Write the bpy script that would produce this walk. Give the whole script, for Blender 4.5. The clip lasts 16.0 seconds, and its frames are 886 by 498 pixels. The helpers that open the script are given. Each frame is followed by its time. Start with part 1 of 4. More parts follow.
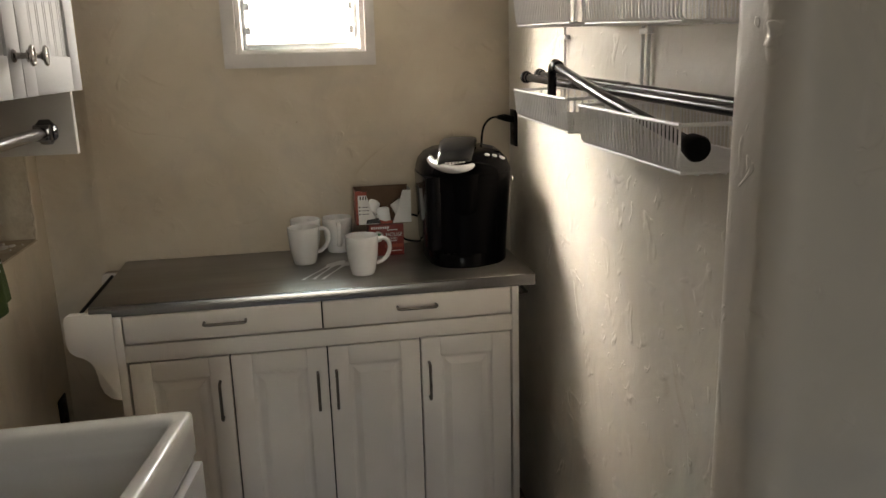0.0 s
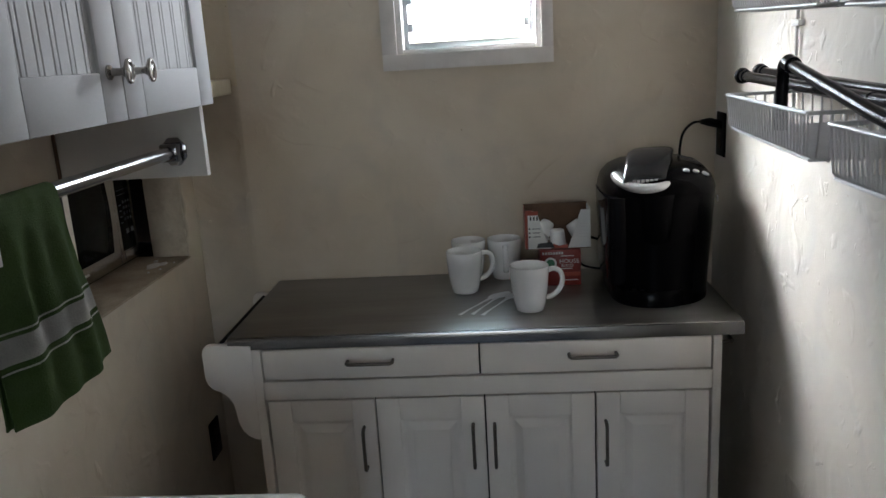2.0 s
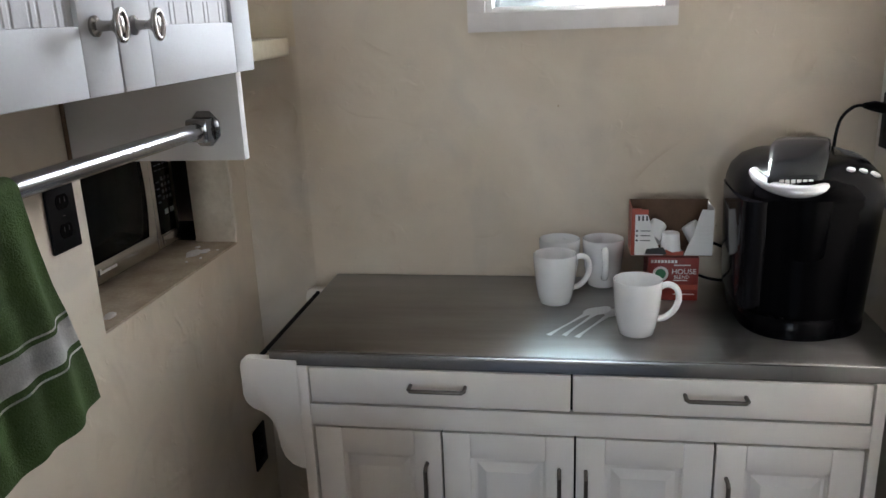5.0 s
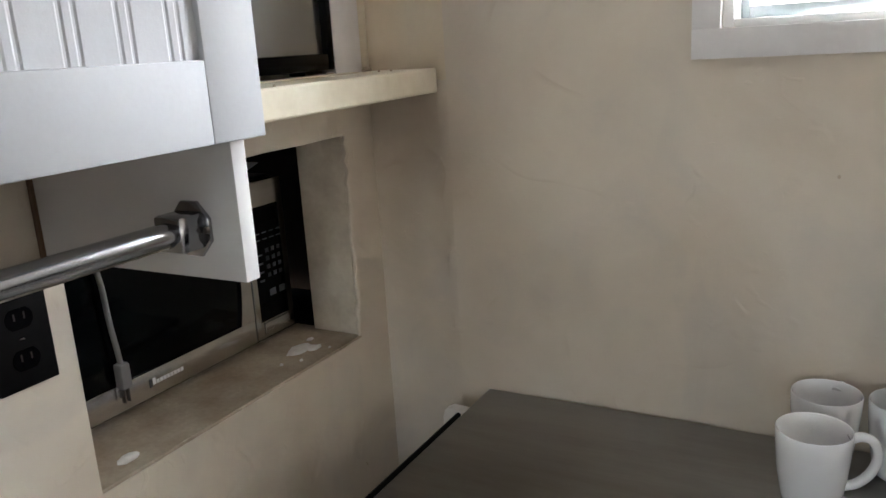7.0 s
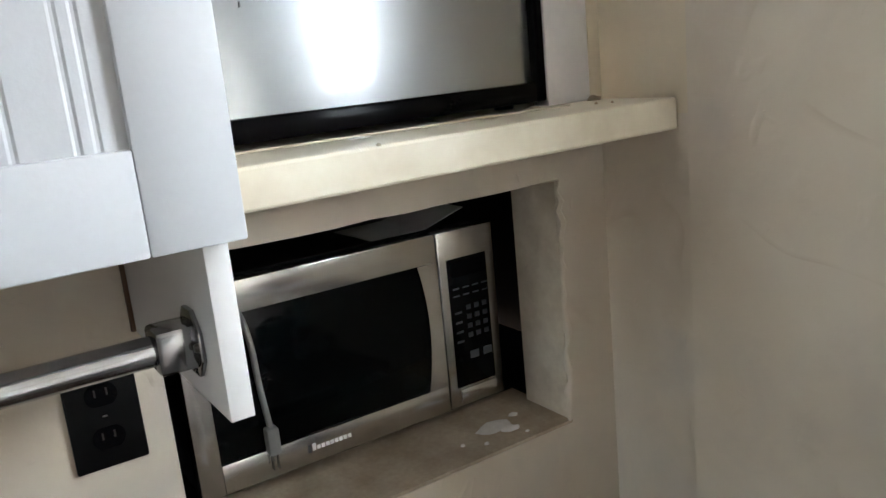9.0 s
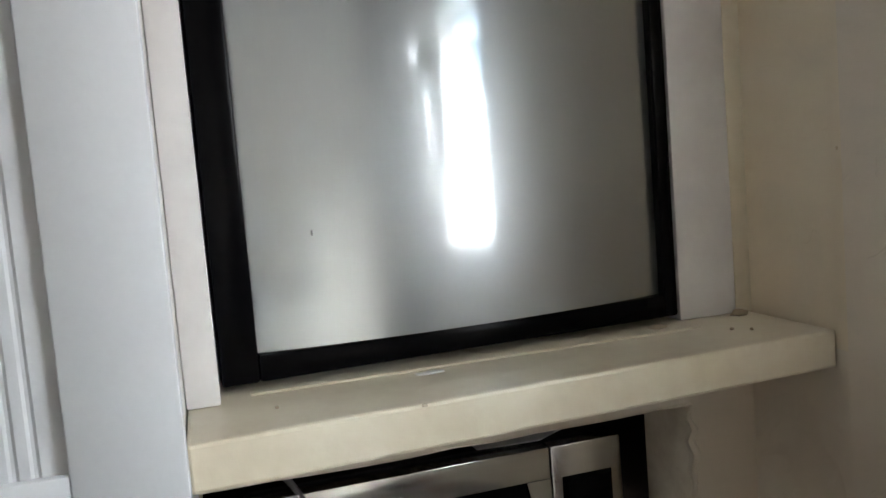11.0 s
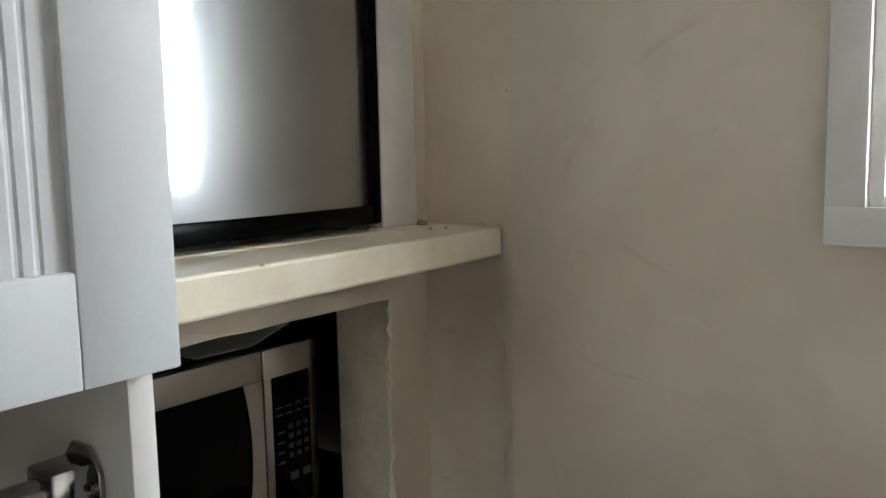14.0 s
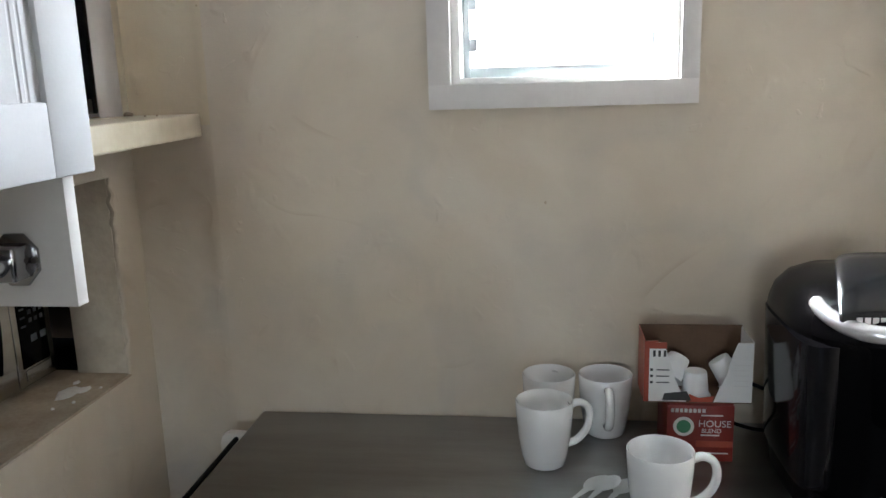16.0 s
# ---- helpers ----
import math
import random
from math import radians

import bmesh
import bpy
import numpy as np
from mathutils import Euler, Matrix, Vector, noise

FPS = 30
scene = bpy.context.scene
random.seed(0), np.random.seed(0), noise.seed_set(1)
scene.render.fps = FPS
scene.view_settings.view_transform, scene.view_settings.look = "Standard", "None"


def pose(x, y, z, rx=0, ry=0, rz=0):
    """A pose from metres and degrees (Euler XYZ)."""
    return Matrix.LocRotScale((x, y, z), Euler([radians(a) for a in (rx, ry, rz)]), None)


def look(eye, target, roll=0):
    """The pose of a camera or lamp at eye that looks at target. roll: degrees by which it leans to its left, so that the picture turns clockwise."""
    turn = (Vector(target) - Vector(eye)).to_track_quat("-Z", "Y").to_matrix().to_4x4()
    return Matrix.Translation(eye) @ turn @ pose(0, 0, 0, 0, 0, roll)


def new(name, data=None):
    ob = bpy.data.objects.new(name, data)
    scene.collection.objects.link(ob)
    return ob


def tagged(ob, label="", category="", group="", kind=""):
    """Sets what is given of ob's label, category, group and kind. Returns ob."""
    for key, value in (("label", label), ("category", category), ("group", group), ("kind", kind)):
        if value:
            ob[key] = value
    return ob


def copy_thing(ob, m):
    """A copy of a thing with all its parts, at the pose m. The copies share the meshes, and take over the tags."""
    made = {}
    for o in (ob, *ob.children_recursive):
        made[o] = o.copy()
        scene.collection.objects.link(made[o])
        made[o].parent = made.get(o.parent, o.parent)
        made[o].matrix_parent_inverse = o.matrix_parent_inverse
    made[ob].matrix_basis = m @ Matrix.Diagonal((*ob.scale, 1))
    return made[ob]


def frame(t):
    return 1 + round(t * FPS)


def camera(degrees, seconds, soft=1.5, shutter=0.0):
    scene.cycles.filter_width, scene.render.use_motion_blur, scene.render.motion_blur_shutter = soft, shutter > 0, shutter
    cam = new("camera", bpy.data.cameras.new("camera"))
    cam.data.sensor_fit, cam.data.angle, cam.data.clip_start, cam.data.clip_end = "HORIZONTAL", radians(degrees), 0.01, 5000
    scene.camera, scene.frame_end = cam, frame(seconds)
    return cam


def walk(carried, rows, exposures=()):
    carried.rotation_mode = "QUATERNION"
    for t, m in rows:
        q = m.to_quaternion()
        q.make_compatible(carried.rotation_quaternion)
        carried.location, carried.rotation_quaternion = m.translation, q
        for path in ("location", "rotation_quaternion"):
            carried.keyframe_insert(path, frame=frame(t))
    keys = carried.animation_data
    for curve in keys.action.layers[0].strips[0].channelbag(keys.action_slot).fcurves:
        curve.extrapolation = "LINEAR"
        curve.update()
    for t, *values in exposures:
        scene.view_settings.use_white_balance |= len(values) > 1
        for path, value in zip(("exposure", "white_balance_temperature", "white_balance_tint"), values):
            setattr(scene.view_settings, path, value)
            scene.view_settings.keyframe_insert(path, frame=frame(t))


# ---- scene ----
cam = camera(58.7, 16.0)
PATH = [
    (0, (0.091, 0.147, 1.509), (0.424, 2.061, 1.032), -1.6),
    (0.5, (0.114, 0.262, 1.500), (0.397, 2.181, 1.009), -1.8),
    (1, (0.109, 0.365, 1.506), (0.362, 2.289, 1.025), -2.0),
    (1.5, (0.114, 0.435, 1.520), (0.278, 2.370, 1.041), -2.7),
    (2, (0.168, 0.500, 1.528), (0.027, 2.436, 1.045), -3.4),
    (2.5, (0.206, 0.522, 1.512), (-0.243, 2.414, 1.044), -3.4),
    (3, (0.233, 0.559, 1.498), (-0.237, 2.438, 1.000), -3.6),
    (3.2, (0.248, 0.577, 1.502), (-0.151, 2.470, 0.997), -3.5),
    (5.3, (0.100, 0.925, 1.523), (-0.219, 2.816, 0.957), -2.3),
    (5.5, (0.110, 0.982, 1.519), (-0.233, 2.870, 0.956), -2.8),
    (6, (0.141, 1.173, 1.523), (-0.344, 3.040, 0.992), -2.9),
    (6.5, (0.135, 1.357, 1.530), (-0.527, 3.172, 1.012), -2.5),
    (7, (0.118, 1.485, 1.528), (-0.825, 3.176, 1.029), -3.4),
    (7.5, (0.170, 1.625, 1.532), (-1.132, 3.061, 1.038), -4.6),
    (8, (0.182, 1.724, 1.551), (-1.310, 2.967, 1.073), -5.4),
    (8.5, (0.161, 1.809, 1.591), (-1.414, 2.951, 1.127), -5.6),
    (9, (0.148, 1.880, 1.562), (-1.494, 2.927, 1.108), -5.6),
    (9.5, (0.119, 2.014, 1.577), (-1.677, 2.780, 1.147), -4.8),
    (10, (0.118, 2.073, 1.630), (-1.763, 2.660, 1.285), -4.2),
    (10.2, (0.113, 2.088, 1.654), (-1.783, 2.653, 1.362), -4.9),
    (12.3, (0.137, 2.062, 1.694), (-1.765, 2.677, 1.635), -3.4),
    (12.5, (0.138, 2.055, 1.685), (-1.744, 2.729, 1.615), -3.0),
    (13, (0.100, 1.985, 1.649), (-1.638, 2.971, 1.552), -1.8),
    (13.5, (0.051, 1.863, 1.637), (-1.436, 3.189, 1.465), -1.7),
    (14, (0.067, 1.759, 1.589), (-1.143, 3.336, 1.365), -1.2),
    (14.5, (0.105, 1.664, 1.564), (-0.906, 3.368, 1.290), -1.5),
    (15, (0.147, 1.551, 1.546), (-0.693, 3.339, 1.236), -2.4),
    (15.5, (0.118, 1.424, 1.531), (-0.424, 3.318, 1.188), -1.8),
    (16, (0.080, 1.294, 1.535), (-0.181, 3.233, 1.121), -1.8),
]
EXPOSURE = [(0, 2.8, 8100, 19), (0.5, 2.75, 6950, 17), (1.5, 2.74, 6450, 16), (2.2, 2.45, 6250, 17), (2.6, 2.66, 6700, 18), (3, 3.04, 6500, 18), (5.5, 3.48, 6250, 19), (6.5, 3.54, 6400, 20), (7, 3.5, 6400, 18), (7.5, 3.55, 6250, 15), (8.3, 3.62, 6200, 15), (9, 3.57, 6250, 15), (10, 3.27, 6300, 15), (12.5, 2.76, 6600, 14), (13, 2.82, 6600, 14), (13.5, 2.88, 6550, 14), (14, 3.07, 6500, 14), (14.5, 3.44, 6550, 15), (15, 3.47, 6400, 16), (16, 3.47, 6200, 16)]
walk(cam, [(t, look(eye, target, roll)) for t, eye, target, roll in PATH], EXPOSURE)

# ---- world, sun, window light, added south fill ----
world = bpy.data.worlds.new("sky")
scene.world = world
world.use_nodes = True
wn = world.node_tree.nodes
sky = wn.new("ShaderNodeTexSky")
sky.sky_type = "NISHITA"
sky.sun_disc = False
sky.sun_elevation = radians(37)
sky.sun_rotation = radians(-55)
wn["Background"].inputs[1].default_value = 0.15
world.node_tree.links.new(sky.outputs[0], wn["Background"].inputs[0])

sun_data = bpy.data.lights.new("sun", "SUN")
sun_data.energy = 5.0
sun_data.angle = radians(37)
sun_data.color = (1.0, 0.98, 0.95)
sun = new("sun", sun_data)
sun.matrix_world = look((0.1 - 0.82 * 3, 2.8 + 0.57 * 3, 1.8 + 2.25), (0.1, 2.8, 1.8))


def window_light(name, m, w, h, power, colour):
    d = bpy.data.lights.new(name, "AREA")
    d.shape, d.size, d.size_y, d.energy, d.color = "RECTANGLE", w, h, power, colour
    ob = new(name, d)
    ob.matrix_world = m
    return ob


window_light("daylight_north", look((0.105, 2.93, 1.80), (0.105, 0, 2.7)), 0.62, 0.72, 3.6, (0.95, 0.98, 1.0))
# added fill from behind; its window is unseen and assumed
window_light("fill_south", look((0.0, -4.62, 1.55), (0.0, 5, 1.55)), 1.3, 1.4, 2.7, (0.84, 0.93, 1.0))


# ---- materials ----
def material(name, colour, rough=0.5, metal=0.0, var=0.12, scale=6.0, grain=80.0, bump=0.1, bump_size=0.002, coat=0.0,
             stretch=(1, 1, 1), colour2=None, spec=0.5):
    """A principled material with colour variation at two scales and a fine relief."""
    m = bpy.data.materials.new(name)
    m.use_nodes = True
    nt = m.node_tree
    b = nt.nodes["Principled BSDF"]
    b.inputs["Metallic"].default_value = metal
    b.inputs["Specular IOR Level"].default_value = spec
    b.inputs["Coat Weight"].default_value = coat
    tc = nt.nodes.new("ShaderNodeTexCoord")
    mp = nt.nodes.new("ShaderNodeMapping")
    mp.inputs["Scale"].default_value = stretch
    nt.links.new(tc.outputs["Object"], mp.inputs["Vector"])
    big = nt.nodes.new("ShaderNodeTexNoise")
    big.inputs["Scale"].default_value = scale
    big.inputs["Detail"].default_value = 4
    fine = nt.nodes.new("ShaderNodeTexNoise")
    fine.inputs["Scale"].default_value = grain
    fine.inputs["Detail"].default_value = 3
    nt.links.new(mp.outputs[0], big.inputs["Vector"])
    nt.links.new(mp.outputs[0], fine.inputs["Vector"])
    ramp = nt.nodes.new("ShaderNodeValToRGB")
    c2 = colour2 or tuple(c * (1 - var * 2) for c in colour)
    ramp.color_ramp.elements[0].position, ramp.color_ramp.elements[1].position = 0.3, 0.65
    ramp.color_ramp.elements[0].color, ramp.color_ramp.elements[1].color = (*c2, 1), (*colour, 1)
    nt.links.new(big.outputs["Fac"], ramp.inputs["Fac"])
    mix = nt.nodes.new("ShaderNodeMixRGB")
    mix.blend_type = "OVERLAY"
    mix.inputs["Fac"].default_value = var
    nt.links.new(ramp.outputs[0], mix.inputs[1])
    nt.links.new(fine.outputs["Fac"], mix.inputs[2])
    nt.links.new(mix.outputs[0], b.inputs["Base Color"])
    rr = nt.nodes.new("ShaderNodeMapRange")
    rr.inputs["To Min"].default_value, rr.inputs["To Max"].default_value = max(0.02, rough - 0.08), min(1, rough + 0.08)
    nt.links.new(big.outputs["Fac"], rr.inputs["Value"])
    nt.links.new(rr.outputs[0], b.inputs["Roughness"])
    if bump:
        bp = nt.nodes.new("ShaderNodeBump")
        bp.inputs["Strength"].default_value = bump
        bp.inputs["Distance"].default_value = bump_size
        nt.links.new(fine.outputs["Fac"], bp.inputs["Height"])
        nt.links.new(bp.outputs[0], b.inputs["Normal"])
    return m


def plaster(name, colour, stain, relief=1.0, size=1.0, rough=0.62):
    """Hand-trowelled plaster: broad waves, ridges left by the trowel, pits, ochre stains."""
    m = bpy.data.materials.new(name)
    m.use_nodes = True
    nt = m.node_tree
    n, l = nt.nodes, nt.links
    b = n["Principled BSDF"]
    b.inputs["Roughness"].default_value = rough
    b.inputs["Specular IOR Level"].default_value = 0.35
    tc = n.new("ShaderNodeTexCoord")

    def tex(scale, detail, distortion=0.0, rough=0.5):
        t = n.new("ShaderNodeTexNoise")
        t.inputs["Scale"].default_value, t.inputs["Detail"].default_value = scale, detail
        t.inputs["Distortion"].default_value, t.inputs["Roughness"].default_value = distortion, rough
        l.new(tc.outputs["Object"], t.inputs["Vector"])
        return t

    def ramp(src, a, c, ca=(0, 0, 0, 1), cc=(1, 1, 1, 1)):
        r = n.new("ShaderNodeValToRGB")
        r.color_ramp.elements[0].position, r.color_ramp.elements[1].position = a, c
        r.color_ramp.elements[0].color, r.color_ramp.elements[1].color = ca, cc
        l.new(src, r.inputs["Fac"])
        return r

    def math_node(op, a, c):
        k = n.new("ShaderNodeMath")
        k.operation = op
        for i, v in enumerate((a, c)):
            if isinstance(v, (int, float)):
                k.inputs[i].default_value = v
            else:
                l.new(v, k.inputs[i])
        return k.outputs[0]

    wave = tex(4.5, 3, 0.6)
    swirl = tex(8.0 / size, 2, 0.9, 0.45)
    # overlapping trowel passes: a sharp lip on one side, fading away on the other, in patches only
    lip = ramp(swirl.outputs["Fac"], 0.465, 0.6, (0, 0, 0, 1), (0, 0, 0, 1))
    top = lip.color_ramp.elements.new(0.5)
    top.color = (1, 1, 1, 1)
    where = ramp(tex(15.0 / size, 2, 0.5).outputs["Fac"], 0.55, 0.66)
    ridges = math_node("MULTIPLY", lip.outputs[0], where.outputs[0])
    lump = ramp(tex(22.0, 2, 1.2).outputs["Fac"], 0.68, 0.72)
    grain = tex(160, 3)
    h = math_node("ADD", math_node("MULTIPLY", wave.outputs["Fac"], 1.9), math_node("MULTIPLY", ridges, 0.15 * relief))
    h = math_node("ADD", h, math_node("MULTIPLY", lump.outputs[0], 0.05 * relief))
    h = math_node("ADD", h, math_node("MULTIPLY", grain.outputs["Fac"], 0.05))
    bp = n.new("ShaderNodeBump")
    bp.inputs["Strength"].default_value = 0.75
    bp.inputs["Distance"].default_value = 0.005
    l.new(h, bp.inputs["Height"])
    l.new(bp.outputs[0], b.inputs["Normal"])
    tone = ramp(tex(2.4, 5, 0.6).outputs["Fac"], 0.36, 0.64, (*stain, 1), (*colour, 1))
    grey = ramp(tex(5.0, 4, 1.2).outputs["Fac"], 0.5, 0.7)
    burnish = n.new("ShaderNodeMixRGB")
    burnish.blend_type = "MULTIPLY"
    burnish.inputs[2].default_value = (0.84, 0.87, 0.92, 1)
    l.new(math_node("MULTIPLY", grey.outputs[0], 0.55), burnish.inputs["Fac"])
    l.new(tone.outputs[0], burnish.inputs[1])
    tone = burnish
    smear = ramp(tex(2.8, 1, 0.9).outputs["Fac"], 0.47, 0.505)
    smear2 = ramp(tex(2.8, 1, 0.9).outputs["Fac"], 0.505, 0.512, (1, 1, 1, 1), (0, 0, 0, 1))
    mark = math_node("MULTIPLY", math_node("MULTIPLY", smear.outputs[0], smear2.outputs[0]), ramp(tex(6.5, 2).outputs["Fac"], 0.56, 0.7).outputs[0])
    spots = ramp(tex(46, 2).outputs["Fac"], 0.77, 0.8)
    dirt = n.new("ShaderNodeMixRGB")
    dirt.blend_type = "MULTIPLY"
    dirt.inputs[2].default_value = (0.55, 0.42, 0.3, 1)
    l.new(math_node("MAXIMUM", math_node("MULTIPLY", spots.outputs[0], 0.5), math_node("MULTIPLY", mark, 0.22)), dirt.inputs["Fac"])
    l.new(tone.outputs[0], dirt.inputs[1])
    l.new(dirt.outputs[0], b.inputs["Base Color"])
    return m


PLASTER = plaster("cream_plaster", (0.635, 0.56, 0.46), (0.555, 0.472, 0.365), 2.2, 1.2)
PLASTER_WHITE = plaster("pale_plaster", (0.73, 0.7, 0.645), (0.68, 0.635, 0.56), 4.0, 1.3, 0.45)
PLASTER_OCHRE = plaster("ochre_stained_plaster", (0.68, 0.59, 0.445), (0.59, 0.48, 0.32), 1.8)
SHELF_PAINT = material("cream_gloss_paint", (0.68, 0.61, 0.475), 0.38, var=0.1, scale=9, grain=60, bump=0.25, colour2=(0.585, 0.51, 0.375))
RAW_PLASTER = material("bare_niche_plaster", (0.64, 0.565, 0.455), 0.85, var=0.15, scale=16, grain=90, bump=0.5, colour2=(0.5, 0.425, 0.325))
LEDGE = material("dusty_ledge", (0.44, 0.365, 0.27), 0.8, var=0.2, scale=14, grain=120, bump=0.4, colour2=(0.3, 0.23, 0.16))
# one cabinet white, greyed on doors and lightened on side panels to paint light
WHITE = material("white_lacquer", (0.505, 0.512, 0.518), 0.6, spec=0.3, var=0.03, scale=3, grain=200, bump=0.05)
WHITE_LIT = material("white_lacquer_lit", (0.72, 0.7, 0.675), 0.5, spec=0.3, var=0.04, scale=4, grain=200, bump=0.04)
CREAM_WHITE = material("antique_white_lacquer", (0.79, 0.735, 0.67), 0.55, var=0.05, scale=4, grain=220, bump=0.06)
TRIM_WHITE = material("painted_trim", (0.70, 0.668, 0.648), 0.5, var=0.06, scale=12, grain=90, bump=0.2)
GAP = material("dark_gap", (0.015, 0.012, 0.01), 0.9, var=0.1, bump=0)
RAW_WOOD = material("honey_wood_veneer", (0.56, 0.33, 0.18), 0.5, var=0.15, scale=5, grain=60, stretch=(6, 6, 0.6), colour2=(0.46, 0.25, 0.13))
STEEL = material("worktop_steel", (0.33, 0.32, 0.31), 0.25, 1.0, var=0.06, scale=5, grain=90, bump=0.0, stretch=(0.5, 3, 3), colour2=(0.24, 0.228, 0.215))
for nd in STEEL.node_tree.nodes:
    if nd.type == "MAP_RANGE":
        nd.inputs["To Min"].default_value, nd.inputs["To Max"].default_value = 0.29, 0.32
sb = STEEL.node_tree.nodes["Principled BSDF"]
sb.inputs["Anisotropic"].default_value = 0.82
brush = STEEL.node_tree.nodes.new("ShaderNodeCombineXYZ")
brush.inputs[1].default_value, brush.inputs[2].default_value = 0.7, 0.7
STEEL.node_tree.links.new(brush.outputs[0], sb.inputs["Tangent"])
STEEL_V = material("brushed_door_steel", (0.455, 0.475, 0.495), 0.34, 1.0, var=0.03, scale=2, grain=260, bump=0.05, bump_size=0.0004, stretch=(6, 6, 0.08), colour2=(0.46, 0.485, 0.51))
# polished sheen over a broad brushed lobe
nt = STEEL_V.node_tree
broad = nt.nodes["Principled BSDF"]
sharp = nt.nodes.new("ShaderNodeBsdfPrincipled")
sharp.inputs["Base Color"].default_value = (0.47, 0.495, 0.52, 1)
sharp.inputs["Metallic"].default_value, sharp.inputs["Roughness"].default_value = 1.0, 0.085
two = nt.nodes.new("ShaderNodeMixShader")
two.inputs[0].default_value = 0.5
nt.links.new(broad.outputs[0], two.inputs[1])
nt.links.new(sharp.outputs[0], two.inputs[2])
nt.links.new(two.outputs[0], nt.nodes["Material Output"].inputs["Surface"])
STEEL_MW = material("microwave_steel", (0.68, 0.67, 0.66), 0.22, 1.0, var=0.04, scale=3, grain=260, bump=0.05, bump_size=0.0004, stretch=(6, 0.1, 6), colour2=(0.55, 0.54, 0.53))
NICKEL = material("brushed_nickel", (0.17, 0.15, 0.13), 0.3, 1.0, var=0.05, scale=30, grain=300, bump=0.03)
CHROME = material("chrome", (0.3, 0.3, 0.31), 0.14, 1.0, var=0.03, scale=20, grain=200, bump=0)
KNOB = material("satin_nickel_knob", (0.4, 0.38, 0.355), 0.26, 1.0, var=0.03, scale=20, grain=200, bump=0)
STEEL_EDGE = material("folded_steel_edge", (0.22, 0.217, 0.215), 0.16, 1.0, var=0.04, scale=5, grain=200, bump=0.0, stretch=(0.3, 3, 3), colour2=(0.15, 0.147, 0.145))
TUBE = material("satin_chrome_tube", (0.46, 0.46, 0.47), 0.2, 1.0, var=0.04, scale=20, grain=200, bump=0)
BLACK = material("gloss_black_plastic", (0.0025, 0.0025, 0.003), 0.2, var=0.1, scale=6, grain=200, bump=0.0, spec=0.06)
LID_BLACK = material("satin_black_lid", (0.006, 0.007, 0.009), 0.2, var=0.1, scale=8, bump=0.0, spec=0.6)
BLACK_M = material("matt_black_plastic", (0.004, 0.004, 0.004), 0.5, spec=0.08, var=0.1, scale=6, grain=200, bump=0.05)
SMOKE = material("smoked_reservoir_plastic", (0.006, 0.006, 0.007), 0.1, var=0.05, bump=0, spec=0.14)
ROD_BLACK = material("black_lacquered_metal", (0.008, 0.009, 0.011), 0.22, var=0.1, scale=20, bump=0.0, spec=0.18)
GLASS_BLACK = material("dark_oven_glass", (0.002, 0.003, 0.0035), 0.07, var=0.05, bump=0, spec=0.1)
SILVER = material("silver_plastic", (0.78, 0.79, 0.8), 0.2, 0.6, var=0.03, bump=0)
CERAMIC = material("white_ceramic", (0.82, 0.82, 0.81), 0.12, var=0.02, scale=20, grain=200, bump=0.02, coat=0.3)
SPOON = material("white_plastic", (0.8, 0.8, 0.8), 0.3, var=0.02, bump=0)
RED_CARD = material("dark_red_card", (0.24, 0.025, 0.016), 0.4, var=0.1, scale=20, grain=200, bump=0.03)
ORANGE_CARD = material("orange_red_card", (0.38, 0.065, 0.03), 0.4, var=0.15, scale=14, grain=200, bump=0.03, colour2=(0.28, 0.04, 0.018))
WHITE_CARD = material("white_card", (0.76, 0.75, 0.73), 0.45, var=0.04, scale=20, grain=200, bump=0.03)
BROWN_CARD = material("brown_board", (0.14, 0.08, 0.045), 0.8, var=0.12, scale=20, grain=200, bump=0.1)
WIRE = material("white_coated_wire", (0.82, 0.82, 0.82), 0.35, var=0.04, scale=20, bump=0)
GREEN = material("dark_green_terry", (0.052, 0.08, 0.031), 0.95, var=0.25, scale=18, grain=420, bump=0.8, bump_size=0.002, colour2=(0.04, 0.07, 0.02), spec=0.1)
TOWEL_WHITE = material("grey_towel_stripe", (0.58, 0.57, 0.54), 0.95, var=0.15, scale=20, grain=420, bump=0.6, spec=0.1)
ACRYLIC = material("white_sink_acrylic", (0.64, 0.635, 0.61), 0.25, var=0.03, scale=5, grain=200, bump=0.02, coat=0.2)
ALU = material("window_aluminium", (0.42, 0.44, 0.45), 0.4, 0.9, var=0.08, scale=20, bump=0.05)
CORD_GREY = material("grey_cord", (0.2, 0.2, 0.2), 0.5, var=0.1, bump=0.02)
PAPER = material("leaflet_paper", (0.62, 0.62, 0.63), 0.7, var=0.05, bump=0.05)
INK = material("dark_print", (0.03, 0.03, 0.03), 0.5, var=0.05, bump=0)
PALE_PRINT = material("pale_print", (0.7, 0.68, 0.66), 0.5, var=0.05, bump=0)
DIM_PRINT = material("dim_key_print", (0.04, 0.046, 0.05), 0.5, var=0.05, bump=0)
KEY_GREY = material("grey_key", (0.09, 0.1, 0.105), 0.5, var=0.05, bump=0)
GREEN_PRINT = material("green_print", (0.04, 0.2, 0.1), 0.5, var=0.05, bump=0)
# near-black colour stands in for the unlit dark round the microwave
CAVITY = material("cavity_shade_black", (0.007, 0.0065, 0.006), 0.9, spec=0.1, var=0.2, scale=8, bump=0.1)
CHIP = material("white_plaster_dust", (0.75, 0.73, 0.7), 0.9, var=0.1, scale=40, bump=0.4)
FLOOR = material("brown_floor_tile", (0.13, 0.09, 0.06), 0.5, var=0.15, scale=4, grain=60, bump=0.1)
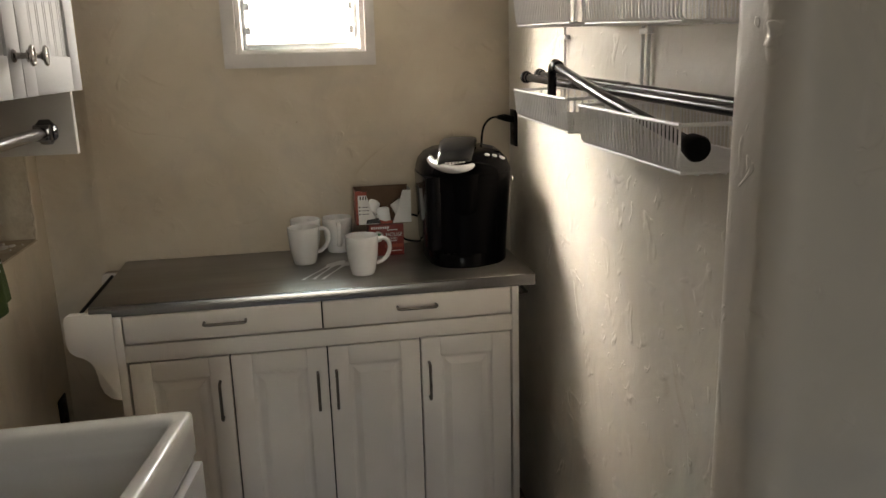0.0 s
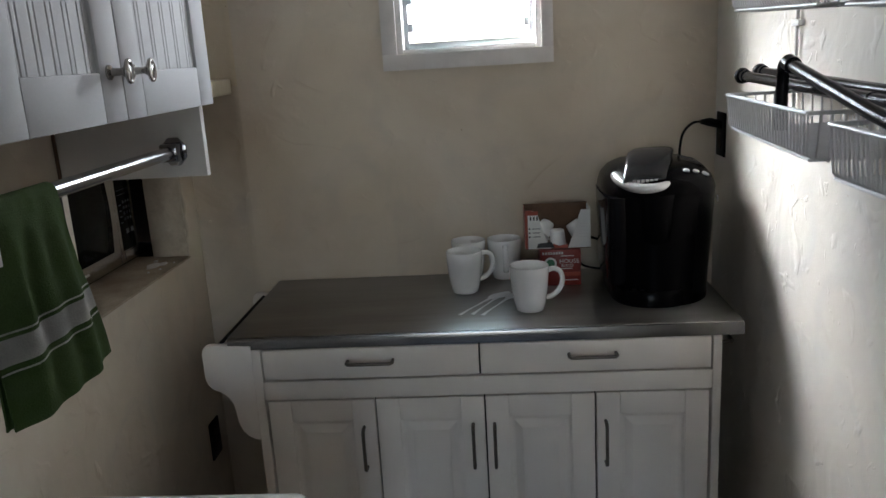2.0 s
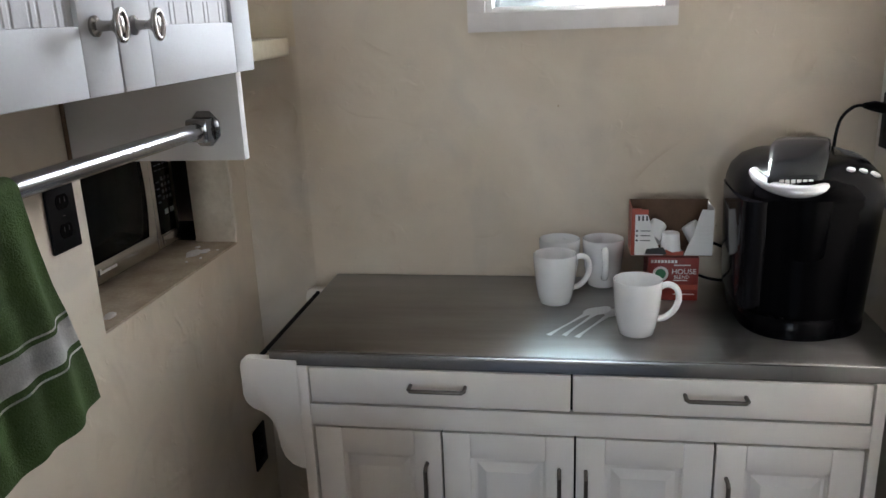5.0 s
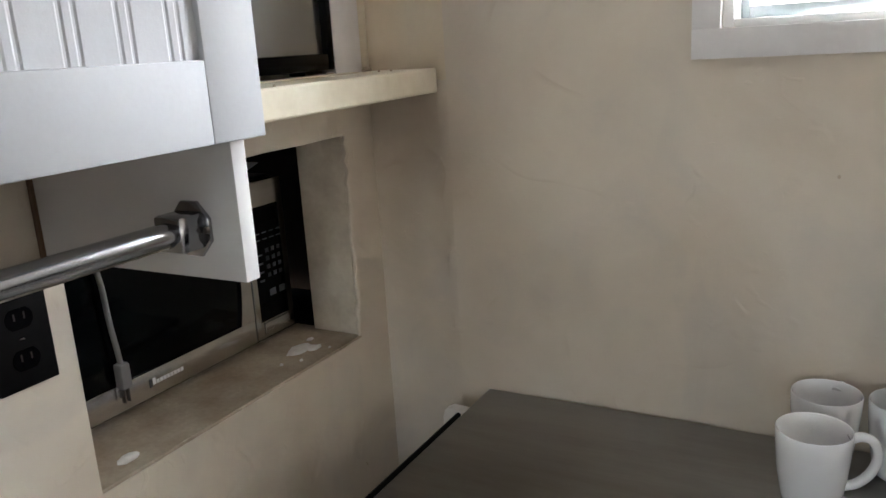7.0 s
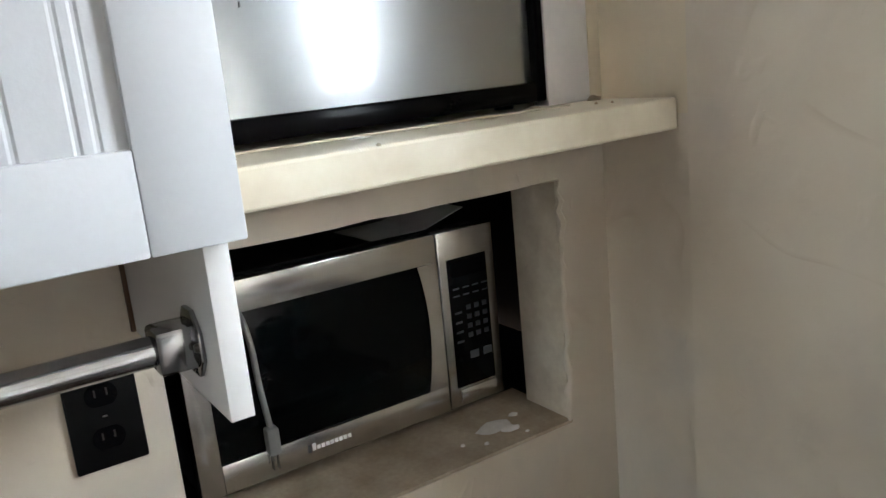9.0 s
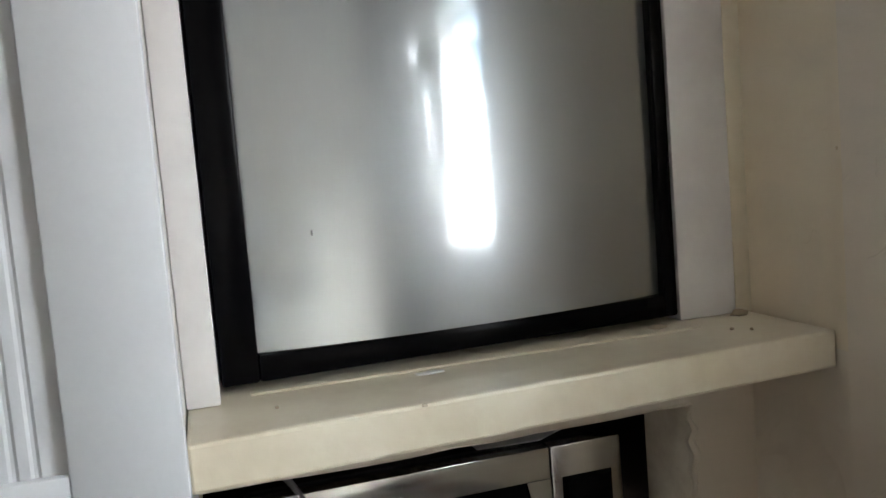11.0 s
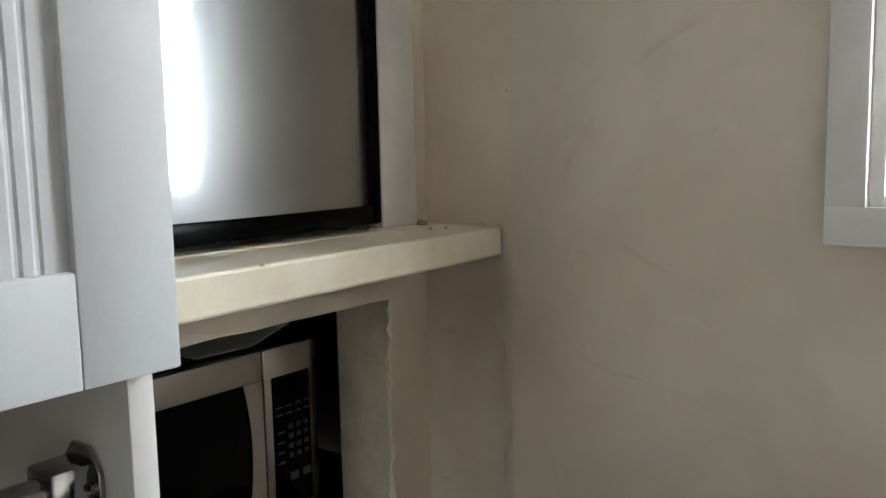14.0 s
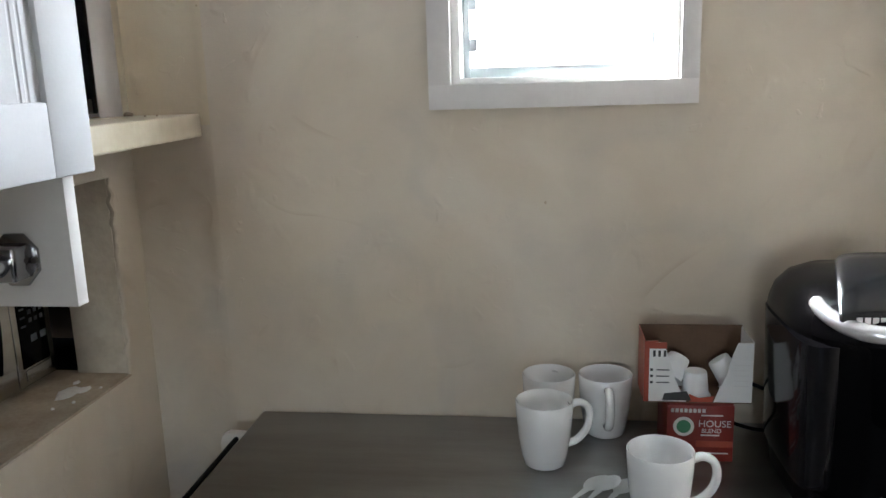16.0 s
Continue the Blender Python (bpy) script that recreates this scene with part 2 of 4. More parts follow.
# dark brown for unseen walls, chosen to cut fill and reflections
UNSEEN_BROWN = material("unseen_wall_brown", (0.16, 0.1, 0.06), 0.6, var=0.15, scale=3, grain=50, stretch=(6, 6, 0.6), bump=0.1)
CEILING = material("white_ceiling_paint", (0.82, 0.8, 0.77), 0.8, var=0.04, scale=3, grain=90, bump=0.2)

GLASS = bpy.data.materials.new("louvre_glass")
GLASS.use_nodes = True
gb = GLASS.node_tree.nodes["Principled BSDF"]
gb.inputs["Base Color"].default_value = (0.8, 0.95, 0.92, 1)
gb.inputs["Roughness"].default_value = 0.02
gb.inputs["Transmission Weight"].default_value = 1.0
gb.inputs["IOR"].default_value = 1.12


# ---- mesh tools ----
BASE = {}


def thing(name, loc, label, category, group="", kind="", rz=0.0, local=False):
    """An empty at a thing's base. Parts are given in world metres, or in its own axes if local."""
    ob = new(name)
    ob.empty_display_size = 0.05
    ob.matrix_world = pose(*loc, 0, 0, rz)
    BASE[ob] = Vector((0, 0, 0)) if local else Vector(loc)
    return tagged(ob, label, category, group, kind)


def part(name, bm, mat, parent=None, label="", smooth=35):
    """One mesh object made of bm, under a thing or under a part of one."""
    me = bpy.data.meshes.new(name)
    if parent is not None:
        bmesh.ops.translate(bm, verts=bm.verts, vec=-BASE[parent])
    bmesh.ops.recalc_face_normals(bm, faces=bm.faces)
    bm.to_mesh(me)
    bm.free()
    me.materials.append(mat)
    if smooth:
        me.polygons.foreach_set("use_smooth", [True] * len(me.polygons))
        me.set_sharp_from_angle(angle=radians(smooth))
    ob = new(name, me)
    if parent is not None:
        ob.parent = parent
        BASE[ob] = BASE[parent]
    return tagged(ob, label)


def box(x0, x1, y0, y1, z0, z1, bev=0.0, seg=2, bm=None):
    b = bmesh.new()
    bmesh.ops.create_cube(b, size=1)
    for v in b.verts:
        v.co = ((x0 + x1) / 2 + v.co.x * (x1 - x0), (y0 + y1) / 2 + v.co.y * (y1 - y0), (z0 + z1) / 2 + v.co.z * (z1 - z0))
    if bev:
        bmesh.ops.bevel(b, geom=b.edges[:], offset=bev, segments=seg, affect="EDGES", profile=0.5)
    return join(bm, b)


def join(bm, b):
    """Adds b to bm, and returns bm."""
    if bm is None:
        return b
    me = bpy.data.meshes.new("tmp")
    b.to_mesh(me)
    b.free()
    bm.from_mesh(me)
    bpy.data.meshes.remove(me)
    return bm


def prism(points, axis, a, c, bev=0.0, bm=None, seg=2):
    """A flat outline (pairs in the two axes other than `axis`) drawn out from a to c along the axis."""
    b = bmesh.new()
    rows = []
    for w in (a, c):
        row = []
        for p, q in points:
            co = {"x": (w, p, q), "y": (p, w, q), "z": (p, q, w)}[axis]
            row.append(b.verts.new(co))
        rows.append(row)
    b.faces.new(rows[0])
    b.faces.new(rows[1])
    k = len(points)
    for i in range(k):
        b.faces.new((rows[0][i], rows[0][(i + 1) % k], rows[1][(i + 1) % k], rows[1][i]))
    bmesh.ops.recalc_face_normals(b, faces=b.faces)
    if bev:
        bmesh.ops.bevel(b, geom=b.edges[:], offset=bev, segments=seg, affect="EDGES", profile=0.5)
    return join(bm, b)


def tube(points, r, sides=10, bm=None, radii=None, caps=True):
    """A round bar along points."""
    b = bmesh.new()
    pts = [Vector(p) for p in points]
    rings, up = [], None
    for i, p in enumerate(pts):
        d = (pts[min(i + 1, len(pts) - 1)] - pts[max(i - 1, 0)]).normalized()
        if up is None:
            up = d.orthogonal().normalized()
        side = d.cross(up).normalized()
        up = side.cross(d).normalized()
        rr = radii[i] if radii else r
        rings.append([b.verts.new(p + (side * math.cos(a) + up * math.sin(a)) * rr) for a in (2 * math.pi * k / sides for k in range(sides))])
    for q, s in zip(rings, rings[1:]):
        for k in range(sides):
            b.faces.new((q[k], q[(k + 1) % sides], s[(k + 1) % sides], s[k]))
    if caps:
        b.faces.new(rings[0])
        b.faces.new(rings[-1])
    return join(bm, b)


def curve(points, steps=8):
    """A smooth line through points."""
    pts = [Vector(p) for p in points]
    pts = [pts[0] * 2 - pts[1]] + pts + [pts[-1] * 2 - pts[-2]]
    out = []
    for i in range(1, len(pts) - 2):
        a, p, q, c = pts[i - 1:i + 3]
        for k in range(steps):
            t = k / steps
            out.append(0.5 * (2 * p + (q - a) * t + (2 * a - 5 * p + 4 * q - c) * t * t + (3 * p - a - 3 * q + c) * t ** 3))
    return out + [pts[-2]]


def lathe(profile, centre, sides=36, bm=None):
    """A turned body: profile of (radius, height) pairs about an upright axis."""
    b = bmesh.new()
    rings = []
    for r, z in profile:
        if r < 1e-6:
            rings.append([b.verts.new((centre[0], centre[1], centre[2] + z))])
        else:
            rings.append([b.verts.new((centre[0] + r * math.cos(2 * math.pi * k / sides), centre[1] + r * math.sin(2 * math.pi * k / sides), centre[2] + z)) for k in range(sides)])
    for q, s in zip(rings, rings[1:]):
        for k in range(sides):
            vs = [q[k % len(q)], q[(k + 1) % len(q)], s[(k + 1) % len(s)], s[k % len(s)]]
            vs = list(dict.fromkeys(vs))
            if len(vs) > 2:
                b.faces.new(vs)
    return join(bm, b)


def loft(rings, cap=True, bm=None):
    """A skin over closed rings of the same number of points."""
    b = bmesh.new()
    vs = [[b.verts.new(p) for p in ring] for ring in rings]
    k = len(vs[0])
    for q, s in zip(vs, vs[1:]):
        for i in range(k):
            b.faces.new((q[i], q[(i + 1) % k], s[(i + 1) % k], s[i]))
    if cap:
        b.faces.new(vs[0])
        b.faces.new(vs[-1])
    return join(bm, b)


def rounded(cx, cy, rx, ry, z, power=3.0, sides=40, back=None):
    """A superellipse ring; the back half may have a squarer power."""
    out = []
    for k in range(sides):
        a = 2 * math.pi * k / sides
        c, s = math.cos(a), math.sin(a)
        p = back if back and s > 0 else power
        out.append((cx + rx * math.copysign(abs(c) ** (2 / p), c), cy + ry * math.copysign(abs(s) ** (2 / p), s), z))
    return out


def structure(name, bm, mat, label, category, smooth=35):
    return tagged(part(name, bm, mat, None, "", smooth), label, category, "", "structure")


def lettering(name, text, size, m, mat, parent):
    """Flat lettering in the built-in font, as a mesh."""
    c = bpy.data.curves.new(name, "FONT")
    c.body, c.size, c.extrude, c.align_x = text, size, 0.0002, "CENTER"
    tmp = new("tmp_text", c)
    bpy.context.view_layer.update()
    me = bpy.data.meshes.new_from_object(tmp.evaluated_get(bpy.context.evaluated_depsgraph_get()))
    bpy.data.objects.remove(tmp)
    b = bmesh.new()
    b.from_mesh(me)
    bpy.data.meshes.remove(me)
    b.transform(m)
    return part(name, b, mat, parent, "", 0)


# ---- structure ----
WX, EX, NY = -0.712, 0.775, 2.72       # faces of the west, east and north walls
TOP, SY = 2.45, -4.5                    # ceiling height, south wall
OX0, OX1, OZ0, OZ1 = -0.087, 0.307, 1.529, 2.07   # window opening

structure("floor", box(-2.4, 2.4, -4.7, 3.0, -0.12, 0.0), FLOOR, "brown tiled floor of a small kitchenette", "floor", 0)
structure("ceiling", box(-2.4, 2.4, -4.7, 3.0, TOP, TOP + 0.12), CEILING, "plain white plaster ceiling", "ceiling", 0)

# north wall: pieces round the window, and a shallow hollow beside the west corner
bm = box(-0.545, OX0, NY, 2.83, 0, TOP)
box(OX1, EX + 0.15, NY, 2.83, 0, TOP, bm=bm)
box(OX0, OX1, NY, 2.83, 0, OZ0, bm=bm)
box(OX0, OX1, NY, 2.83, OZ1, TOP, bm=bm)
hollow = [(-0.545, NY), (-0.553, NY + 0.0008), (-0.561, NY + 0.0025), (-0.57, NY + 0.005), (-0.6, NY + 0.0065), (-0.72, NY + 0.009), (-0.86, NY + 0.012), (-0.86, 2.83), (-0.545, 2.83)]
prism(hollow, "z", 0, 1.47, bm=bm)
structure("wall_alcove", prism(hollow, "z", 1.47, TOP), PLASTER_OCHRE, "ochre-stained plaster above the end of the shelf", "wall", 40)
structure("wall_north", bm, PLASTER, "cream trowelled plaster wall with a small window", "wall", 40)

# west wall with the microwave niche and the refrigerator recess
NY0, NY1, NZ0, NZ1 = 2.05, 2.636, 1.007, 1.384
WB = -0.82
bm = box(WB, WX, 0.5, NY0, 0, TOP)
box(WB, WX, NY1, 2.735, 0, 1.449, bm=bm)
box(WB, WX, NY0, NY1, 0, NZ0 - 0.006, bm=bm)
box(WB, WX, NY0, NY1, NZ1, 1.449, bm=bm)
box(WB, WX, NY0, 2.735, 2.36, TOP, bm=bm)
structure("wall_west", bm, PLASTER, "cream plaster wall with a rough cut niche", "wall", 40)
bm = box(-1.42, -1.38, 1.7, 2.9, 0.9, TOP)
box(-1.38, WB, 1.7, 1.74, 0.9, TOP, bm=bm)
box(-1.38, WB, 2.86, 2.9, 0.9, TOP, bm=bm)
structure("wall_recess", bm, CAVITY, "boarding behind the niche, its shade painted near-black", "wall", 0)
structure("niche_floor", prism([(-0.875, NY0 - 0.05), (WB, NY0 - 0.05), (WB, NY0), (WX, NY0), (WX, NY1), (WB, NY1), (WB, NY1 + 0.01), (-0.875, NY1 + 0.01)], "z", NZ0 - 0.005, NZ0), LEDGE, "dusty brown floor of the niche with plaster crumbs", "ledge", 0)
structure("cavity_floor", prism([(-1.38, 1.76), (WB, 1.76), (WB, NY0 - 0.051), (-0.876, NY0 - 0.051), (-0.876, NY1 + 0.011), (WB, NY1 + 0.011), (WB, 2.84), (-1.38, 2.84)], "z", NZ0 - 0.005, NZ0), CAVITY, "boarding under the microwave, its shade painted near-black", "ledge", 0)
structure("niche_reveal_trim", box(WB, WX - 0.005, NY1 - 0.003, NY1 + 0.002, NZ0, NZ1, 0.0008), RAW_PLASTER, "bare brownish plaster on the side of the niche", "trim")

# rough broken edge of the niche's plaster
rnd = random.Random(4)


def ragged(a, c, step, r, jitter):
    a, c = Vector(a), Vector(c)
    k = max(3, int((c - a).length / step))
    pts, rad = [], []
    for i in range(k + 1):
        p = a.lerp(c, i / k)
        pts.append(p + Vector((rnd.uniform(-0.3, 0.6), rnd.uniform(-1, 1), rnd.uniform(-1, 1))) * jitter)
        rad.append(r * rnd.uniform(0.5, 1.6))
    return pts, rad


bm = None
for a, c in (((WX - 0.001, NY1 - 0.001, NZ0), (WX - 0.001, NY1 - 0.001, NZ1)), ((WX - 0.002, NY0 + 0.02, NZ1), (WX - 0.002, NY1, NZ1))):
    p, r = ragged(a, c, 0.05 if a[2] == c[2] else 0.016, 0.0022 if a[2] == c[2] else 0.0046, 0.0012 if a[2] == c[2] else 0.0042)
    bm = tube(p, 0.003, 6, bm, r)
structure("niche_edge_trim", bm, PLASTER, "broken plaster lip round the niche", "trim", 60)

# deep shelf, wider towards the wall cabinet
b = prism([(-1.38, 1.76), (-0.72, 1.76), (-0.72, 2.0515), (-0.53, 2.0515), (-0.540, 2.28), (-0.551, 2.5), (-0.563, 2.722), (-0.72, 2.728), (-1.38, 2.728)], "z", 1.449, 1.491, 0.0035)
structure("shelf_ledge", b, SHELF_PAINT, "deep cream painted shelf with worn edges", "shelf", 0)
structure("filler_board_trim", box(-0.74, -0.708, 2.626, 2.706, 1.4912, 2.36, 0.002), TRIM_WHITE, "white painted filler board beside the refrigerator", "trim")
structure("filler_strip_trim", box(-0.735, -0.708, 2.706, 2.733, 1.4912, 2.36, 0.002), SHELF_PAINT, "cream painted strip in the corner", "trim")
structure("side_board_trim", box(-0.74, -0.64, 2.0505, 2.082, 1.4912, 2.36, 0.002), TRIM_WHITE, "white painted board beside the wall cabinet", "trim")

# east wall, the stub of wall by the entrance, and the unseen room behind
structure("wall_east", box(EX, EX + 0.15, 0.915, NY, 0, TOP), PLASTER_WHITE, "pale rough trowelled plaster wall", "wall", 0)
b = box(0.522, 2.3, 0.803, 0.915, 0, TOP)
es = [e for e in b.edges if all(abs(v.co.x - 0.522) < 1e-4 for v in e.verts) and abs(e.verts[0].co.z - e.verts[1].co.z) > 1]
bmesh.ops.bevel(b, geom=es, offset=0.035, segments=8, affect="EDGES", profile=0.5)
structure("wall_stub", b, PLASTER_WHITE, "rounded pale plaster end of the entrance wall", "wall", 50)
# unseen walls, added to close the room and hold back light
structure("wall_east_entrance", box(2.3, 2.4, SY, 0.803, 0, TOP), UNSEEN_BROWN, "unseen wall behind, dark brown to cut stray light", "wall", 0)
structure("wall_west_entrance", box(-2.4, -2.3, SY, 0.6, 0, TOP), UNSEEN_BROWN, "unseen wall behind, dark brown to cut stray light", "wall", 0)
structure("wall_return", box(-2.3, WB, 0.5, 0.6, 0, TOP), UNSEEN_BROWN, "unseen return wall, added dark to hold back light", "wall", 0)
bm = box(-2.4, -0.65, SY - 0.12, SY, 0, TOP)
box(0.65, 2.4, SY - 0.12, SY, 0, TOP, bm=bm)
box(-0.65, 0.65, SY - 0.12, SY, 0, 0.85, bm=bm)
box(-0.65, 0.65, SY - 0.12, SY, 2.25, TOP, bm=bm)
structure("wall_south", bm, UNSEEN_BROWN, "unseen dark brown wall with an assumed window opening", "wall", 0)


# window with trim, reveal and glass louvres
def build_window():
    w = thing("window_1", (0.105, NY, 1.49), "small white-trimmed jalousie window with bright sky outside", "window", kind="structure")
    x0, x1, z0, z1, d = OX0, OX1, OZ0, OZ1, NY - 0.016
    part("trim_bottom", box(x0 - 0.040, x1 + 0.031, d, NY, z0 - 0.042, z0, 0.0004), TRIM_WHITE, w)
    part("trim_top", box(x0 - 0.040, x1 + 0.031, d, NY, z1, z1 + 0.043, 0.0004), TRIM_WHITE, w)
    part("trim_side", box(x0 - 0.040, x0, d, NY, z0, z1, 0.0004), TRIM_WHITE, w)
    part("trim_side", box(x1, x1 + 0.031, d, NY, z0, z1, 0.0004), TRIM_WHITE, w)
    f = 0.016
    for a, c in ((x0, x0 + f), (x1 - f, x1)):
        part("jamb", box(a, c, NY + 0.001, 2.828, z0 + 0.0005, z1 - 0.0005, 0.0015), TRIM_WHITE, w)
    part("window_sill", box(x0 + f, x1 - f, NY + 0.001, 2.828, z0, z0 + 0.012, 0.0015), TRIM_WHITE, w)
    part("head", box(x0 + f, x1 - f, NY - 0.01, 2.828, z1 - 0.012, z1, 0.0015), TRIM_WHITE, w)
    g = x0 + f
    h = x1 - f
    for a, c in ((g, g + 0.012), (h - 0.012, h)):
        part("window_frame", box(a, c, 2.785, 2.82, z0 + 0.012, z1 - 0.012, 0.001), ALU, w)
    part("window_frame", box(g + 0.012, h - 0.012, 2.785, 2.82, z0 + 0.012, z0 + 0.03, 0.001), ALU, w)
    part("window_frame", box(g + 0.012, h - 0.012, 2.785, 2.82, z1 - 0.03, z1 - 0.012, 0.001), ALU, w)
    k = 6
    for i in range(k):
        z = z0 + 0.07 + i * (z1 - z0 - 0.1) / k
        for sx in (g + 0.0125, h - 0.0265):
            part("louvre_clip", box(sx, sx + 0.014, 2.77, 2.825, z - 0.011, z + 0.011, 0.0015), ALU, w)
        b = box(g + 0.016, h - 0.016, -0.045, 0.045, -0.002, 0.002, 0.0008)
        b.transform(Matrix.Translation((0, 2.81, z)) @ Matrix.Rotation(radians(-12), 4, "X"))
        pane = part("louvre_pane", b, GLASS, w, "clear greenish glass louvre")
        pane.visible_shadow = False


build_window()


# ---- kitchen cabinet with its worktop ----
def bar_handle(a, c, out, r, parent):
    """A bar pull from a to c, standing off by the vector out."""
    a, c, o = Vector(a), Vector(c), Vector(out)
    d = (c - a).normalized() * 0.008
    return part("handle", tube([a, a + o * 0.75, a + o + d * 0.6, a + o + d * 1.6, c + o - d * 1.6, c + o - d * 0.6, c + o * 0.75, c], r, 10), NICKEL, parent, "brushed nickel bar handle")


def panel_door(name, x0, x1, z0, z1, y, parent, frame_w=0.055, thick=0.02):
    """A door of four rails round a raised panel, its face at y, looking south."""
    b = box(x0, x0 + frame_w, y, y + thick, z0, z1, 0.002)
    box(x1 - frame_w, x1, y, y + thick, z0, z1, 0.002, bm=b)
    box(x0 + frame_w, x1 - frame_w, y, y + thick, z1 - frame_w, z1, 0.002, bm=b)
    box(x0 + frame_w, x1 - frame_w, y, y + thick, z0, z0 + frame_w, 0.002, bm=b)
    door = part(name, b, CREAM_WHITE, parent)
    a0, a1, c0, c1 = x0 + frame_w, x1 - frame_w, z0 + frame_w, z1 - frame_w
    rings = []
    for inset, dy in ((0.0, 0.008), (0.006, 0.011), (0.012, 0.011), (0.030, 0.003), (0.034, 0.003)):
        rings.append([(a0 + inset, y + dy, c0 + inset), (a1 - inset, y + dy, c0 + inset), (a1 - inset, y + dy, c1 - inset), (a0 + inset, y + dy, c1 - inset)])
    b = loft([[(px, y + thick - 0.002, pz) for px, _, pz in rings[0]]] + rings)
    part("panel", b, CREAM_WHITE, door, "", 20)
    return door


def build_base_cabinet():
    c = thing("base_cabinet", (0.12, 2.46, 0), "antique white base cabinet with two drawers and four panelled doors", "cabinet")
    fy = 2.224
    part("side_panel", box(-0.43, -0.408, fy, 2.7, 0.0, 0.868, 0.002), CREAM_WHITE, c)
    part("side_panel", box(0.648, 0.668, fy, 2.7, 0.0, 0.868, 0.002), CREAM_WHITE, c)
    part("back_panel", box(-0.408, 0.648, 2.69, 2.7, 0.05, 0.868), CREAM_WHITE, c)
    part("bottom_panel", box(-0.408, 0.648, fy + 0.022, 2.69, 0.08, 0.1), CREAM_WHITE, c)
    part("rail", box(-0.408, 0.648, fy, fy + 0.02, 0.739, 0.786, 0.0015), CREAM_WHITE, c)
    part("plinth", box(-0.408, 0.648, fy + 0.004, fy + 0.022, 0.02, 0.08, 0.0015), CREAM_WHITE, c)
    # added near-black sheet that paints the shade in the door gaps
    part("gap_shade_sheet", box(-0.4075, 0.6475, fy + 0.03, fy + 0.04, 0.1, 0.867), GAP, c)
    for x0, x1, h in ((-0.404, 0.1105, -0.145), (0.1145, 0.644, 0.374)):
        d = part("drawer", box(x0, x1, fy, fy + 0.02, 0.7905, 0.866, 0.0025), CREAM_WHITE, c)
        bar_handle((h - 0.054, fy, 0.835), (h + 0.054, fy, 0.835), (0, -0.026, 0), 0.0042, d)
    xs = (-0.404, -0.142, 0.12, 0.38, 0.644)
    for i, hx in enumerate((-0.173, 0.09, 0.141, 0.403)):
        d = panel_door("door", xs[i] + 0.002, xs[i + 1] - 0.002, 0.098, 0.735, fy, c)
        bar_handle((hx, fy, 0.558), (hx, fy, 0.664), (0, -0.026, 0), 0.0042, d)
    # scrolled brackets on the side, front and back
    prof = [(-0.43, 0.878), (-0.535, 0.882), (-0.546, 0.876), (-0.55, 0.862), (-0.55, 0.80), (-0.545, 0.783), (-0.532, 0.77), (-0.513, 0.762), (-0.498, 0.75), (-0.488, 0.732), (-0.484, 0.71), (-0.481, 0.685), (-0.473, 0.661), (-0.459, 0.645), (-0.443, 0.637), (-0.43, 0.635)]
    for y in (2.226, 2.645):
        part("bracket", prism(prof, "y", y, y + 0.022, 0.002), CREAM_WHITE, c, "scrolled white side bracket")
    # dark rod added for the edge of the worktop's shadow
    part("shadow_line", tube([(-0.517, 2.248, 0.872), (-0.517, 2.645, 0.872)], 0.005, 8), BLACK_M, c, "thin dark rod drawn for the worktop's shadow edge")
    part("towel_rail", tube(curve([(0.668, 2.30, 0.824), (0.70, 2.30, 0.824), (0.712, 2.31, 0.824), (0.714, 2.33, 0.824), (0.714, 2.62, 0.824), (0.70, 2.64, 0.824), (0.668, 2.64, 0.824)], 4), 0.0045, 8), NICKEL, c, "slim metal side rail")


build_base_cabinet()
w = thing("worktop", (0.116, 2.47, 0.869), "dull stainless steel worktop on the white base cabinet", "worktop")
part("sheet", prism([(-0.486, 2.2325), (0.718, 2.2325), (0.718, 2.716), (-0.486, 2.716)], "z", 0.869, 0.90, 0.003, seg=3), STEEL, w)
part("front_edge", prism([(2.2290, 0.8675), (2.2325, 0.8675), (2.2325, 0.8975), (2.2300, 0.8965), (2.2290, 0.894)], "x", -0.486, 0.718), STEEL_EDGE, w, "folded steel front edge")


